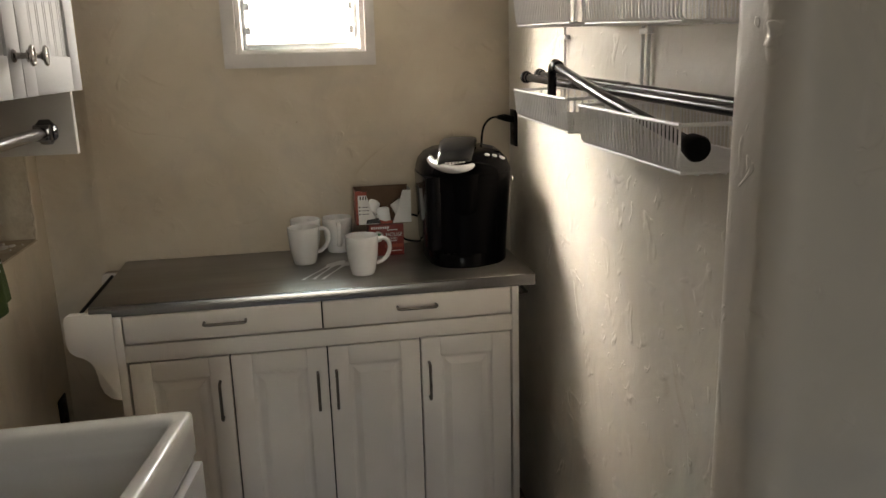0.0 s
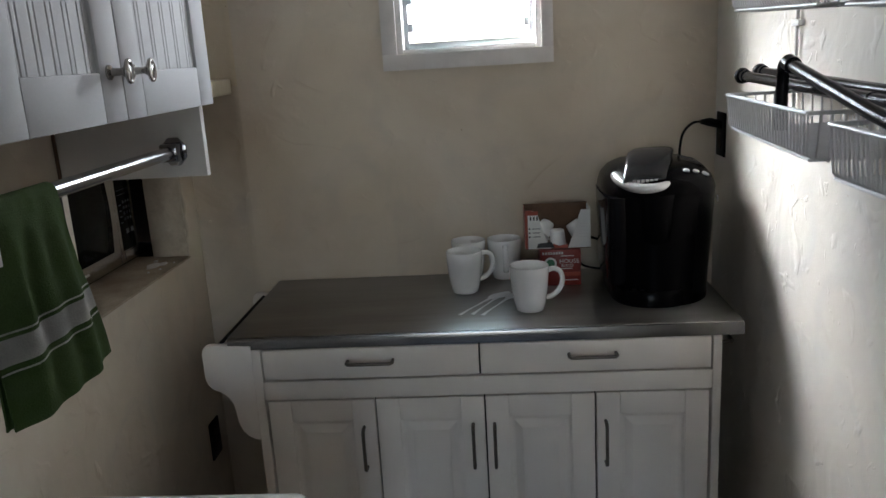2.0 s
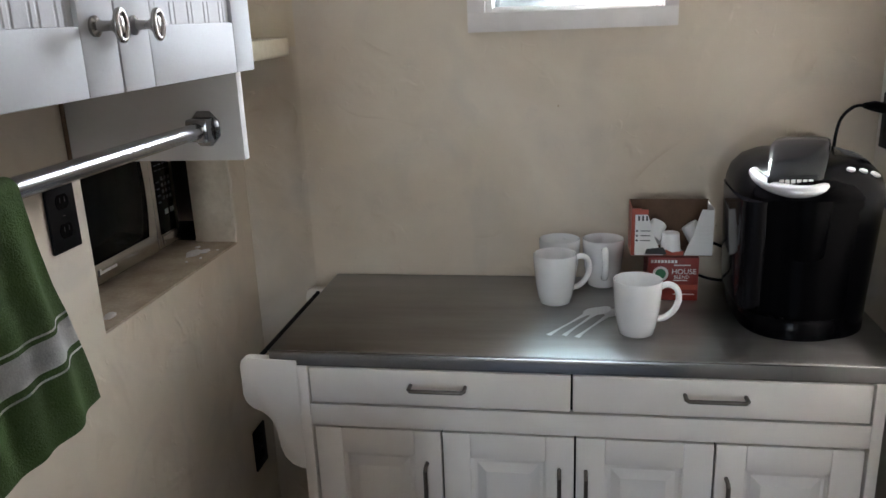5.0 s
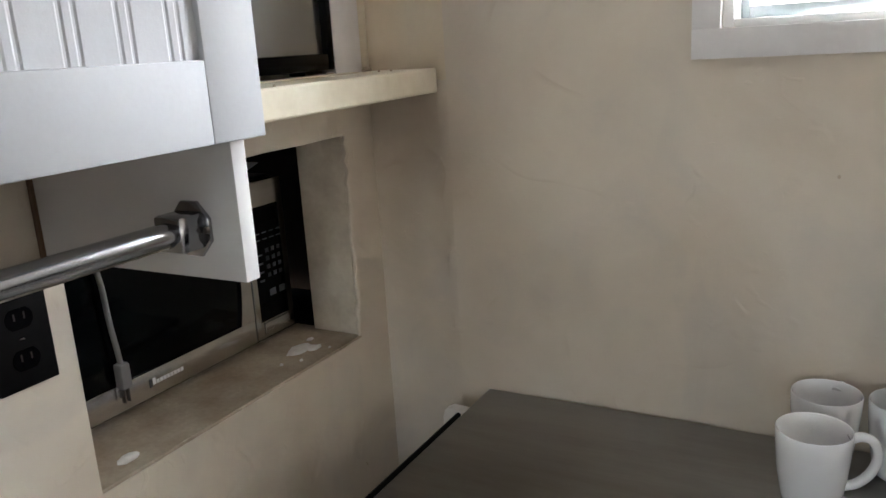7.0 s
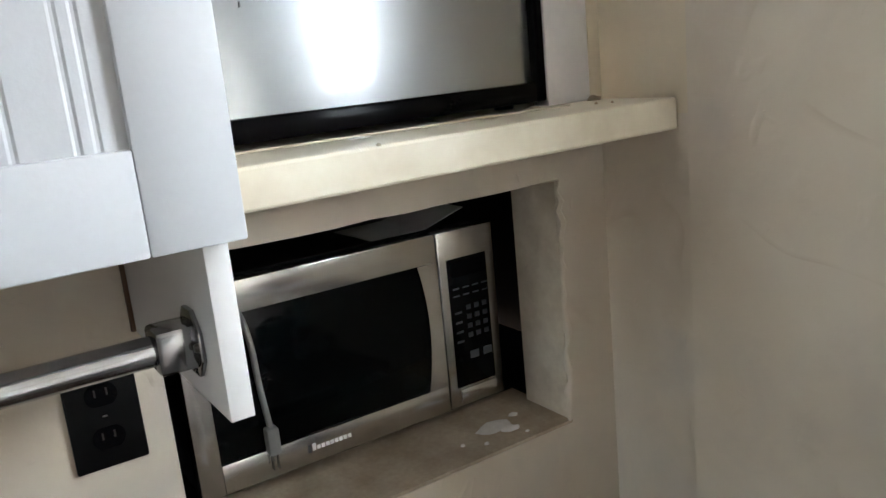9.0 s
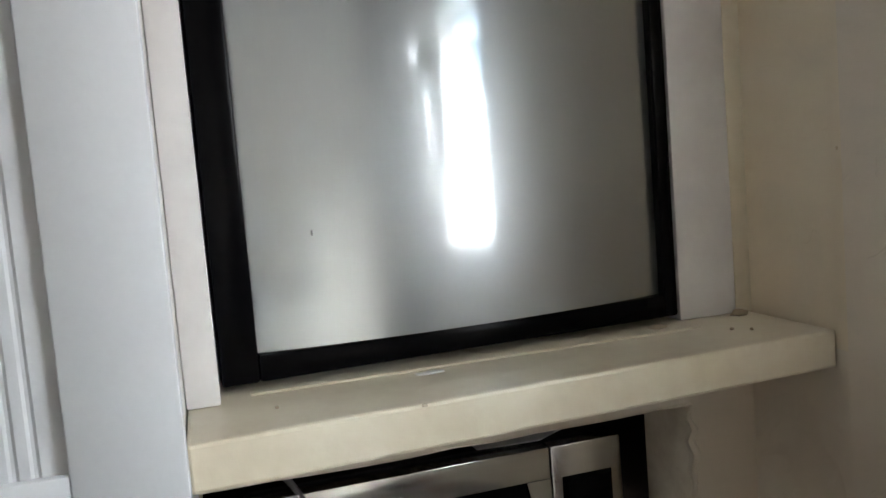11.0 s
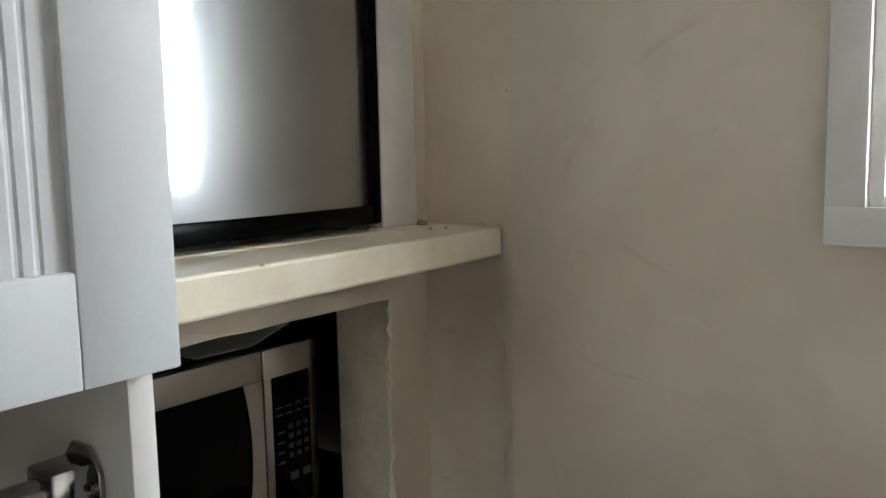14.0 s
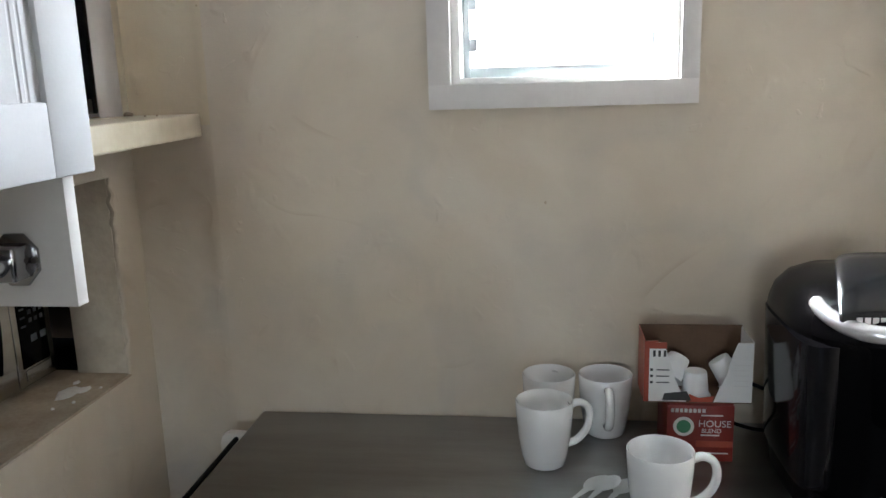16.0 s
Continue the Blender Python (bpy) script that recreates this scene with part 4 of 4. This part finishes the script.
    # buttons on the sloping shoulder
    def dome(dx, dy):
        best = 0.341
        lv = ((0.275, 0.138, 0.151, 0.0), (0.283, 0.137, 0.150, 0.001), (0.305, 0.130, 0.138, 0.006), (0.325, 0.112, 0.118, 0.014), (0.337, 0.085, 0.09, 0.022), (0.341, 0.045, 0.05, 0.026))
        for q, r in zip(lv, lv[1:]):
            for i in range(20):
                t = i / 20
                z, rx, ry, o = (m * (1 - t) + n * t for m, n in zip(q, r))
                p = 2.5 if dy < o else 4.0
                if (abs(dx) / rx) ** p + (abs(dy - o) / ry) ** p >= 1:
                    return z
        return best

    for i in range(4):
        b = box(-0.022, 0.022, -0.0014, 0.0014, 0, 0.0008)
        b.transform(Matrix.Translation((cx + 0.078, cy - 0.035 + i * 0.022, Z + 0.0015 + dome(0.078, -0.035 + i * 0.022))) @ Matrix.Rotation(radians(14), 4, "Y") @ Matrix.Rotation(radians(14), 4, "X"))
        part("label_bar", b, DIM_PRINT, top)
    for i, r in enumerate((0.007, 0.007, 0.0085)):
        b = lathe([(0, 0), (r, 0), (r, 0.003), (r * 0.8, 0.0045), (0, 0.0045)], (0, 0, 0), 18)
        b.transform(Matrix.Translation((cx + 0.052 + i * 0.024, cy - 0.099 + i * 0.007, Z - 0.001 + dome(0.052 + i * 0.024, -0.099 + i * 0.007))) @ Matrix.Rotation(radians(25), 4, "X") @ Matrix.Rotation(radians(10 + 8 * i), 4, "Y") @ Matrix.Diagonal((1.2, 0.8, 1, 1)))
        part("button", b, SILVER, top, "silver button")
    b = lathe([(0, 0), (0.008, 0), (0.008, 0.002), (0, 0.002)], (0, 0, 0), 14)
    b.transform(Matrix.Translation((cx + 0.1385, cy - 0.05, Z + 0.245)) @ Matrix.Rotation(radians(90), 4, "Y"))
    part("side_badge", b, SILVER, k)
    cord = part("cord", tube(curve([(0.655, 2.60, 1.19), (0.652, 2.602, 1.235), (0.662, 2.612, 1.285), (0.69, 2.628, 1.31), (0.72, 2.64, 1.312)], 8), 0.0035, 8), BLACK_M, k, "black power cord")
    b = tube([(0.715, 2.638, 1.312), (0.735, 2.644, 1.31), (0.767, 2.651, 1.302)], 0.009, 10, None, (0.006, 0.011, 0.012))
    part("plug", b, BLACK_M, cord)
    part("cable", tube(curve([(0.47, 2.60, 1.0), (0.425, 2.63, 1.012), (0.40, 2.65, 1.01), (0.39, 2.672, 0.96), (0.40, 2.675, 0.925), (0.44, 2.65, 0.918), (0.47, 2.62, 0.93)], 8), 0.0035, 8), BLACK_M, k, "loop of black cable")


build_coffee_maker()


def mug_at(x, y, turn):
    g = thing("mug", (0, 0, 0), "plain white ceramic coffee mug on the steel worktop", "mug", "white mugs", local=True)
    prof = [(0, 0), (0.030, 0), (0.0335, 0.003), (0.0375, 0.02), (0.0425, 0.05), (0.0455, 0.085), (0.0465, 0.109), (0.0455, 0.1105), (0.0440, 0.109), (0.0428, 0.085), (0.0395, 0.05), (0.034, 0.02), (0.028, 0.008), (0, 0.007)]
    prof = [(r * 1.03, z * 1.03) for r, z in prof]
    part("bowl", lathe(prof, (0, 0, 0), 44), CERAMIC, g, "", 50)
    pts = curve([(0.0435, 0, 0.096), (0.058, 0, 0.1), (0.073, 0, 0.092), (0.0785, 0, 0.072), (0.072, 0, 0.05), (0.056, 0, 0.034), (0.0385, 0, 0.029)], 6)
    b = tube(pts, 0.0062, 12)
    for v in b.verts:
        v.co.y *= 1.25
        v.co.z *= 1.02
        v.co.x *= 1.03
    part("handle", b, CERAMIC, g, "", 60)
    g.matrix_world = pose(x, y, Z, 0, 0, turn)
    return g


first = mug_at(0.240, 2.364, 4)
for x, y, turn in ((0.075, 2.534, 20), (0.184, 2.66, -88), (0.083, 2.656, 75)):
    copy_thing(first, pose(x, y, Z, 0, 0, turn))


def spoon(a, c, lift):
    """A white plastic spoon from its handle's end a to the bowl's tip c."""
    a, c = Vector((*a, Z)), Vector((*c, Z))
    L = (c - a).length
    s = thing("spoon", (0, 0, 0), "white plastic spoon on the steel worktop", "spoon", "plastic spoons", local=True)
    ang = math.degrees(math.atan2(c.y - a.y, c.x - a.x))
    rows = []
    for i in range(25):
        u = i / 24
        if u < 0.68:
            w = 0.0062 - 0.0035 * math.sin(math.pi * min(1, u / 0.62)) ** 0.7 * 0.9 - 0.0012 * u
            dip = 0.0
        else:
            v = (u - 0.68) / 0.32
            w = 0.0042 + 0.0125 * math.sin(math.pi * min(1, v * 0.93 + 0.07)) ** 0.8
            dip = 0.006 * math.sin(math.pi * v)
        z = 0.002 + lift * u + 0.006 * math.sin(u * math.pi) + 0.009 * max(0.0, u - 0.4) / 0.6
        rows.append([(u * L, w * k, z - dip * (1 - k * k)) for k in (-1, -0.6, 0, 0.6, 1)])
    b = bmesh.new()
    g = [[b.verts.new(p) for p in r] for r in rows]
    for q, r in zip(g, g[1:]):
        for k in range(4):
            b.faces.new((q[k], q[k + 1], r[k + 1], r[k]))
    bmesh.ops.solidify(b, geom=b.faces[:], thickness=0.0015)
    part("blade", b, SPOON, s, "", 60)
    s.matrix_world = pose(*a, 0, 0, ang)


spoon((0.066, 2.335), (0.176, 2.474), 0.0)
spoon((0.097, 2.335), (0.190, 2.462), 0.007)
spoon((0.122, 2.327), (0.216, 2.462), 0.003)


def build_boxes():
    # lower box, printed red
    k = thing("coffee_box", (0.326, 2.60, Z), "dark red coffee pod carton with white lettering", "box")
    x0, x1, y0, y1, z1 = 0.278, 0.386, 2.556, 2.665, 0.999
    part("carton", box(x0, x1, y0, y1, Z, z1, 0.0012), RED_CARD, k)
    f = y0 - 0.0006
    part("band", box(x0 + 0.048, x1 - 0.001, f, y0 + 0.0001, Z + 0.026, Z + 0.037), ORANGE_CARD, k)
    part("emblem", prism([(x0 + 0.027 + 0.017 * math.cos(a), Z + 0.062 + 0.017 * math.sin(a)) for a in (2 * math.pi * i / 28 for i in range(28))], "y", f, y0), WHITE_CARD, k, "white and green round emblem")
    part("emblem_core", prism([(x0 + 0.027 + 0.0115 * math.cos(a), Z + 0.062 + 0.0115 * math.sin(a)) for a in (2 * math.pi * i / 24 for i in range(24))], "y", f - 0.0004, f), GREEN_PRINT, k)
    for i in range(8):
        part("maker_mark", box(x0 + 0.006 + i * 0.0072, x0 + 0.011 + i * 0.0072, f, y0, Z + 0.087, Z + 0.0935), PALE_PRINT, k)
    up = Matrix.Rotation(radians(90), 4, "X")
    lettering("lettering", "HOUSE", 0.0165, Matrix.Translation((x0 + 0.077, f, Z + 0.062)) @ up, PALE_PRINT, k)
    lettering("lettering", "BLEND", 0.0105, Matrix.Translation((x0 + 0.072, f, Z + 0.0515)) @ up, PALE_PRINT, k)
    for zz, a, c in ((0.081, 0.055, 0.09), (0.046, 0.055, 0.085), (0.014, 0.055, 0.1)):
        part("small_print", box(x0 + a, x0 + c, f, y0, Z + zz, Z + zz + 0.0022), PALE_PRINT, k)
    # upper box, torn open, with pods
    k = thing("pod_carton", (0.327, 2.61, 1.0), "torn open orange and white carton of coffee pods", "box")
    x0, x1, y0, y1, z0, z1 = 0.240, 0.414, 2.566, 2.65, 1.0, 1.108
    t = 0.0016
    part("base", box(x0, x1, y0, y1, z0, z0 + t), BROWN_CARD, k)
    part("back", box(x0, x1, y1 - t, y1, z0 + t, z1 + 0.002), BROWN_CARD, k)
    part("side", box(x0, x0 + t, y0, y1 - t, z0 + t, z1), ORANGE_CARD, k, "orange side")
    part("side", box(x1 - t, x1, y0, y1 - t, z0 + t, z1 - 0.002), WHITE_CARD, k)
    left = [(x0 + t, z0 + t), (x0 + 0.07, z0 + t), (x0 + 0.06, z0 + 0.02), (x0 + 0.049, z0 + 0.045), (x0 + 0.041, z0 + 0.075), (x0 + 0.031, z1 - 0.004), (x0 + 0.006, z1 - 0.002), (x0 + t, z1 - 0.004)]
    fl = part("front_flap", prism(left, "y", y0, y0 + t), WHITE_CARD, k, "white printed front")
    right = [(x1 - t, z0 + t), (x1 - 0.06, z0 + t), (x1 - 0.053, z0 + 0.022), (x1 - 0.041, z0 + 0.05), (x1 - 0.032, z0 + 0.085), (x1 - 0.025, z1 - 0.003), (x1 - t, z1 - 0.004)]
    fr = part("front_flap", prism(right, "y", y0, y0 + t), WHITE_CARD, k, "white printed front")
    part("front_lip", prism([(x0 + 0.075, z0 + t), (x1 - 0.062, z0 + t), (x1 - 0.06, z0 + 0.012), (x0 + 0.09, z0 + 0.008), (x0 + 0.074, z0 + 0.015)], "y", y0, y0 + t), ORANGE_CARD, k)
    part("tear", prism([(x0 + 0.03, z0 + 0.004), (x0 + 0.078, z0 + 0.004), (x0 + 0.07, z0 + 0.02), (x0 + 0.034, z0 + 0.016)], "y", y0 - 0.0008, y0), INK, fl)
    part("edge_print", box(x0, x0 + 0.008, y0 - 0.0007, y0 - 0.0001, z0 + t, z1 - 0.003), ORANGE_CARD, fl, "orange printed edge")
    part("edge_print", box(x0 + 0.008, x0 + 0.036, y0 - 0.0007, y0 - 0.0001, z1 - 0.014, z1 - 0.003), ORANGE_CARD, fl, "orange printed edge")
    for i in range(3):
        part("maker_mark", box(x0 + 0.014 + i * 0.0085, x0 + 0.018 + i * 0.0085, y0 - 0.0004, y0, z1 - 0.028, z1 - 0.017), INK, fl)
    for i in range(3):
        part("small_print", box(x0 + 0.02, x0 + 0.041, y0 - 0.0004, y0, z0 + 0.034 + i * 0.011, z0 + 0.036 + i * 0.011), DIM_PRINT, fl)
        part("bullet", box(x0 + 0.010, x0 + 0.0145, y0 - 0.0004, y0, z0 + 0.033 + i * 0.011, z0 + 0.0375 + i * 0.011), INK, fl)
    for i in range(5):
        part("small_print", box(x1 - 0.03, x1 - 0.006, y0 - 0.0004, y0, z0 + 0.03 + i * 0.009, z0 + 0.0312 + i * 0.009), PALE_PRINT, fr)
    part("top_flap", prism([(x0, z1), (x0 + 0.022, z1 + 0.001), (x0 + 0.006, z1 - 0.012), (x0, z1 - 0.014)], "y", y0 - 0.004, y0 - 0.0025), ORANGE_CARD, k)

    def pod(m):
        p = thing("coffee_pod", (0, 0, 0), "white plastic coffee pod in the open carton", "coffee pod", "coffee pods", local=True)
        part("cup", lathe([(0, 0), (0.0175, 0), (0.0185, 0.002), (0.0225, 0.04), (0.0255, 0.041), (0.0255, 0.0425), (0, 0.0425)], (0, 0, 0), 28), SPOON, p, "", 40)
        p.matrix_world = m
        return p

    pod(pose(0.328, 2.592, 1.047, 180, 0, 0))
    pod(pose(0.305, 2.617, 1.062, 150, 35, 0))
    pod(pose(0.368, 2.615, 1.06, 160, -30, 20))


build_boxes()


# ---- laundry sink ----
def build_sink():
    s = thing("utility_sink", (-0.45, 1.3, 0), "white acrylic utility sink on a white cabinet", "sink")
    z = 0.863
    outer = [(WX + 0.002, 0.95), (-0.265, 0.95), (-0.245, 0.96), (-0.236, 0.985), (-0.150, 1.588), (-0.153, 1.601), (-0.166, 1.606), (WX + 0.002, 1.606)]

    def inset(d, zz):
        cx, cy = -0.45, 1.29
        out = []
        for px, py in outer:
            sx = (abs(px - cx) - d) / abs(px - cx)
            sy = (abs(py - cy) - d) / abs(py - cy)
            out.append((cx + (px - cx) * sx, cy + (py - cy) * sy, zz))
        return out

    rings = [inset(0.004, z - 0.085), inset(0.0, z - 0.08), inset(0.0, z - 0.006), inset(0.003, z), inset(0.012, z + 0.002), inset(0.028, z), inset(0.036, z - 0.004), inset(0.042, z - 0.012), inset(0.05, z - 0.04), inset(0.055, z - 0.045), inset(0.06, z - 0.06), inset(0.085, z - 0.3), inset(0.11, z - 0.33)]
    b = loft(rings, cap=False)
    b.faces.new([v for v in b.verts[-len(outer):]])
    part("basin", b, ACRYLIC, s, "", 50)
    part("drain", lathe([(0, 0.001), (0.03, 0.001), (0.034, 0.004), (0.04, 0.002), (0.04, 0)], (-0.48, 1.29, z - 0.33), 24), CHROME, s)
    part("cabinet_wall", prism([(-0.243, 0.965), (-0.156, 1.590), (-0.172, 1.592), (-0.259, 0.965)], "z", 0.0, 0.775, 0.001), WHITE, s)
    part("cabinet_wall", prism([(WX + 0.002, 1.576), (-0.176, 1.576), (-0.176, 1.592), (WX + 0.002, 1.592)], "z", 0.0, 0.775, 0.001), WHITE, s)
    part("cabinet_wall", prism([(WX + 0.002, 0.965), (-0.262, 0.965), (-0.262, 0.981), (WX + 0.002, 0.981)], "z", 0.0, 0.775, 0.001), WHITE, s)
    for a, c in ((0.02, 0.495), (0.505, 0.98)):
        p0 = Vector((-0.243, 0.965)).lerp(Vector((-0.156, 1.590)), a)
        p1 = Vector((-0.243, 0.965)).lerp(Vector((-0.156, 1.590)), c)
        d = part("door", prism([(p0.x + 0.002, p0.y), (p1.x + 0.002, p1.y), (p1.x + 0.02, p1.y - 0.002), (p0.x + 0.02, p0.y - 0.002)], "z", 0.08, 0.77, 0.002), WHITE, s)


build_sink()


# ---- wire baskets and curtain rods on the east wall ----
def wire_basket(y0, y1, zb0, zb1, zt0, zt1, open_end=False):
    """A basket from y0 (near the entrance) to y1; bottom and rim heights at either end."""
    k = thing("wire_basket", (EX - 0.1, (y0 + y1) / 2, zb0), "white coated wire basket hung on the plaster wall", "basket", "wall baskets")
    x0, x1 = 0.572, EX - 0.012

    def bot(y):
        return zb0 + (zb1 - zb0) * (y - y0) / (y1 - y0)

    def rim(y):
        return zt0 + (zt1 - zt0) * (y - y0) / (y1 - y0)

    part("rim", tube([(x0, y0, rim(y0)), (x0, y1, rim(y1)), (x1, y1, rim(y1)), (x1, y0, rim(y0)), (x0, y0, rim(y0))], 0.003, 8), WIRE, k)
    a, c = y0 + 0.006, y1 - 0.006
    part("bottom_frame", tube([(x0 + 0.008, a, bot(a)), (x0 + 0.008, c, bot(c)), (x1, c, bot(c)), (x1, a, bot(a)), (x0 + 0.008, a, bot(a))], 0.0024, 8), WIRE, k)
    n = int((y1 - y0) / 0.0118)
    for i in range(n + 1):
        y = y0 + (y1 - y0) * i / n
        yb = a + (c - a) * i / n
        part("wire", tube([(x0, y, rim(y)), (x0 + 0.004, yb, bot(yb) + 0.008), (x0 + 0.012, yb, bot(yb)), (x1, yb, bot(yb)), (x1, y, rim(y))], 0.0017, 5), WIRE, k)
    m = 12
    for yy, yb in (((y1, c),) if open_end else ((y0, a), (y1, c))):
        for i in range(1, m):
            x = x0 + (x1 - x0) * i / m
            part("wire", tube([(x, yy, rim(yy)), (x, yb, bot(yb))], 0.0017, 5), WIRE, k)
    for q in range(1, 9):
        xx = x0 + 0.012 + q * 0.02
        part("cross_wire", tube([(xx, a, bot(a) - 0.003), (xx, c, bot(c) - 0.003)], 0.0017, 5), WIRE, k)
    for yy in (y0 + 0.04, y1 - 0.04):
        part("hook", tube([(x1, yy, rim(yy)), (x1 + 0.008, yy, rim(yy)), (EX, yy, rim(yy) - 0.004)], 0.0025, 6), WIRE, k)


wire_basket(1.552, 1.91, 1.363, 1.372, 1.425, 1.429)
wire_basket(1.102, 1.482, 1.349, 1.352, 1.413, 1.418, True)
wire_basket(1.552, 1.91, 1.559, 1.568, 1.621, 1.625)
wire_basket(1.115, 1.482, 1.543, 1.555, 1.608, 1.615, True)

for i, (y, pair) in enumerate(((2.137, False), (1.65, True))):
    k = thing("hanging_rail", (EX - 0.008, y, 1.2), "slim white upright wire rail fixed to the wall", "rail", "wall rails")
    for dy in ((-0.014, 0.014) if pair else (0,)):
        part("upright", tube([(EX - 0.007, y + dy, 1.33), (EX - 0.007, y + dy, 2.1)], 0.0038, 8), WIRE, k)
    for z in (1.34, 1.545, 2.0):
        part("clip", box(EX - 0.013, EX, y - 0.02, y + 0.02, z - 0.006, z + 0.006, 0.002), WIRE, k)


def curtain_rod(a, c, r, label):
    a, c = Vector(a), Vector(c)
    d = (c - a).normalized()
    k = thing("curtain_rod", tuple(a), label, "curtain rod", "curtain rods")
    part("tube", tube([a, a.lerp(c, 0.5)], r, 16), ROD_BLACK, k)
    part("inner_tube", tube([a.lerp(c, 0.5), c], r * 0.86, 16), ROD_BLACK, k)
    for p, s in ((a, -1), (c, 1)):
        b = bmesh.new()
        bmesh.ops.create_uvsphere(b, u_segments=20, v_segments=14, radius=0.0155)
        b.transform(Matrix.Translation(p + d * s * 0.012))
        part("finial", b, ROD_BLACK, k, "", 60)
    part("collar", tube([a + d * 0.004, a + d * 0.014], r * 1.25, 16), ROD_BLACK, k)


curtain_rod((0.66, 2.105, 1.450), (0.652, 1.02, 1.426), 0.0095, "black extending curtain rod lying across the baskets")
curtain_rod((0.715, 2.17, 1.454), (0.705, 1.02, 1.427), 0.0095, "black extending curtain rod lying behind another rod")
k = thing("wrap_curtain_rod", (0.61, 1.44, 1.37), "black curtain rod with a bent end resting in the baskets", "curtain rod", "curtain rods")
path = [(0.622, 1.79, 1.378), (0.622, 1.79, 1.439)] + curve([(0.622, 1.79, 1.449), (0.621, 1.786, 1.471), (0.619, 1.77, 1.483), (0.616, 1.745, 1.482)], 5) + [(0.604, 1.45, 1.433), (0.601, 1.12, 1.3835)]
part("tube", tube(path, 0.0095, 16), ROD_BLACK, k, "", 60)
part("collar", tube([(0.617, 1.752, 1.484), (0.6155, 1.73, 1.4797)], 0.0125, 16), ROD_BLACK, k)
part("end_cap", tube([(0.601, 1.127, 1.3848), (0.601, 1.107, 1.3808), (0.601, 1.103, 1.380)], 0.018, 24, None, (0.0155, 0.0185, 0.0165)), BLACK_M, k, "round black end cap")
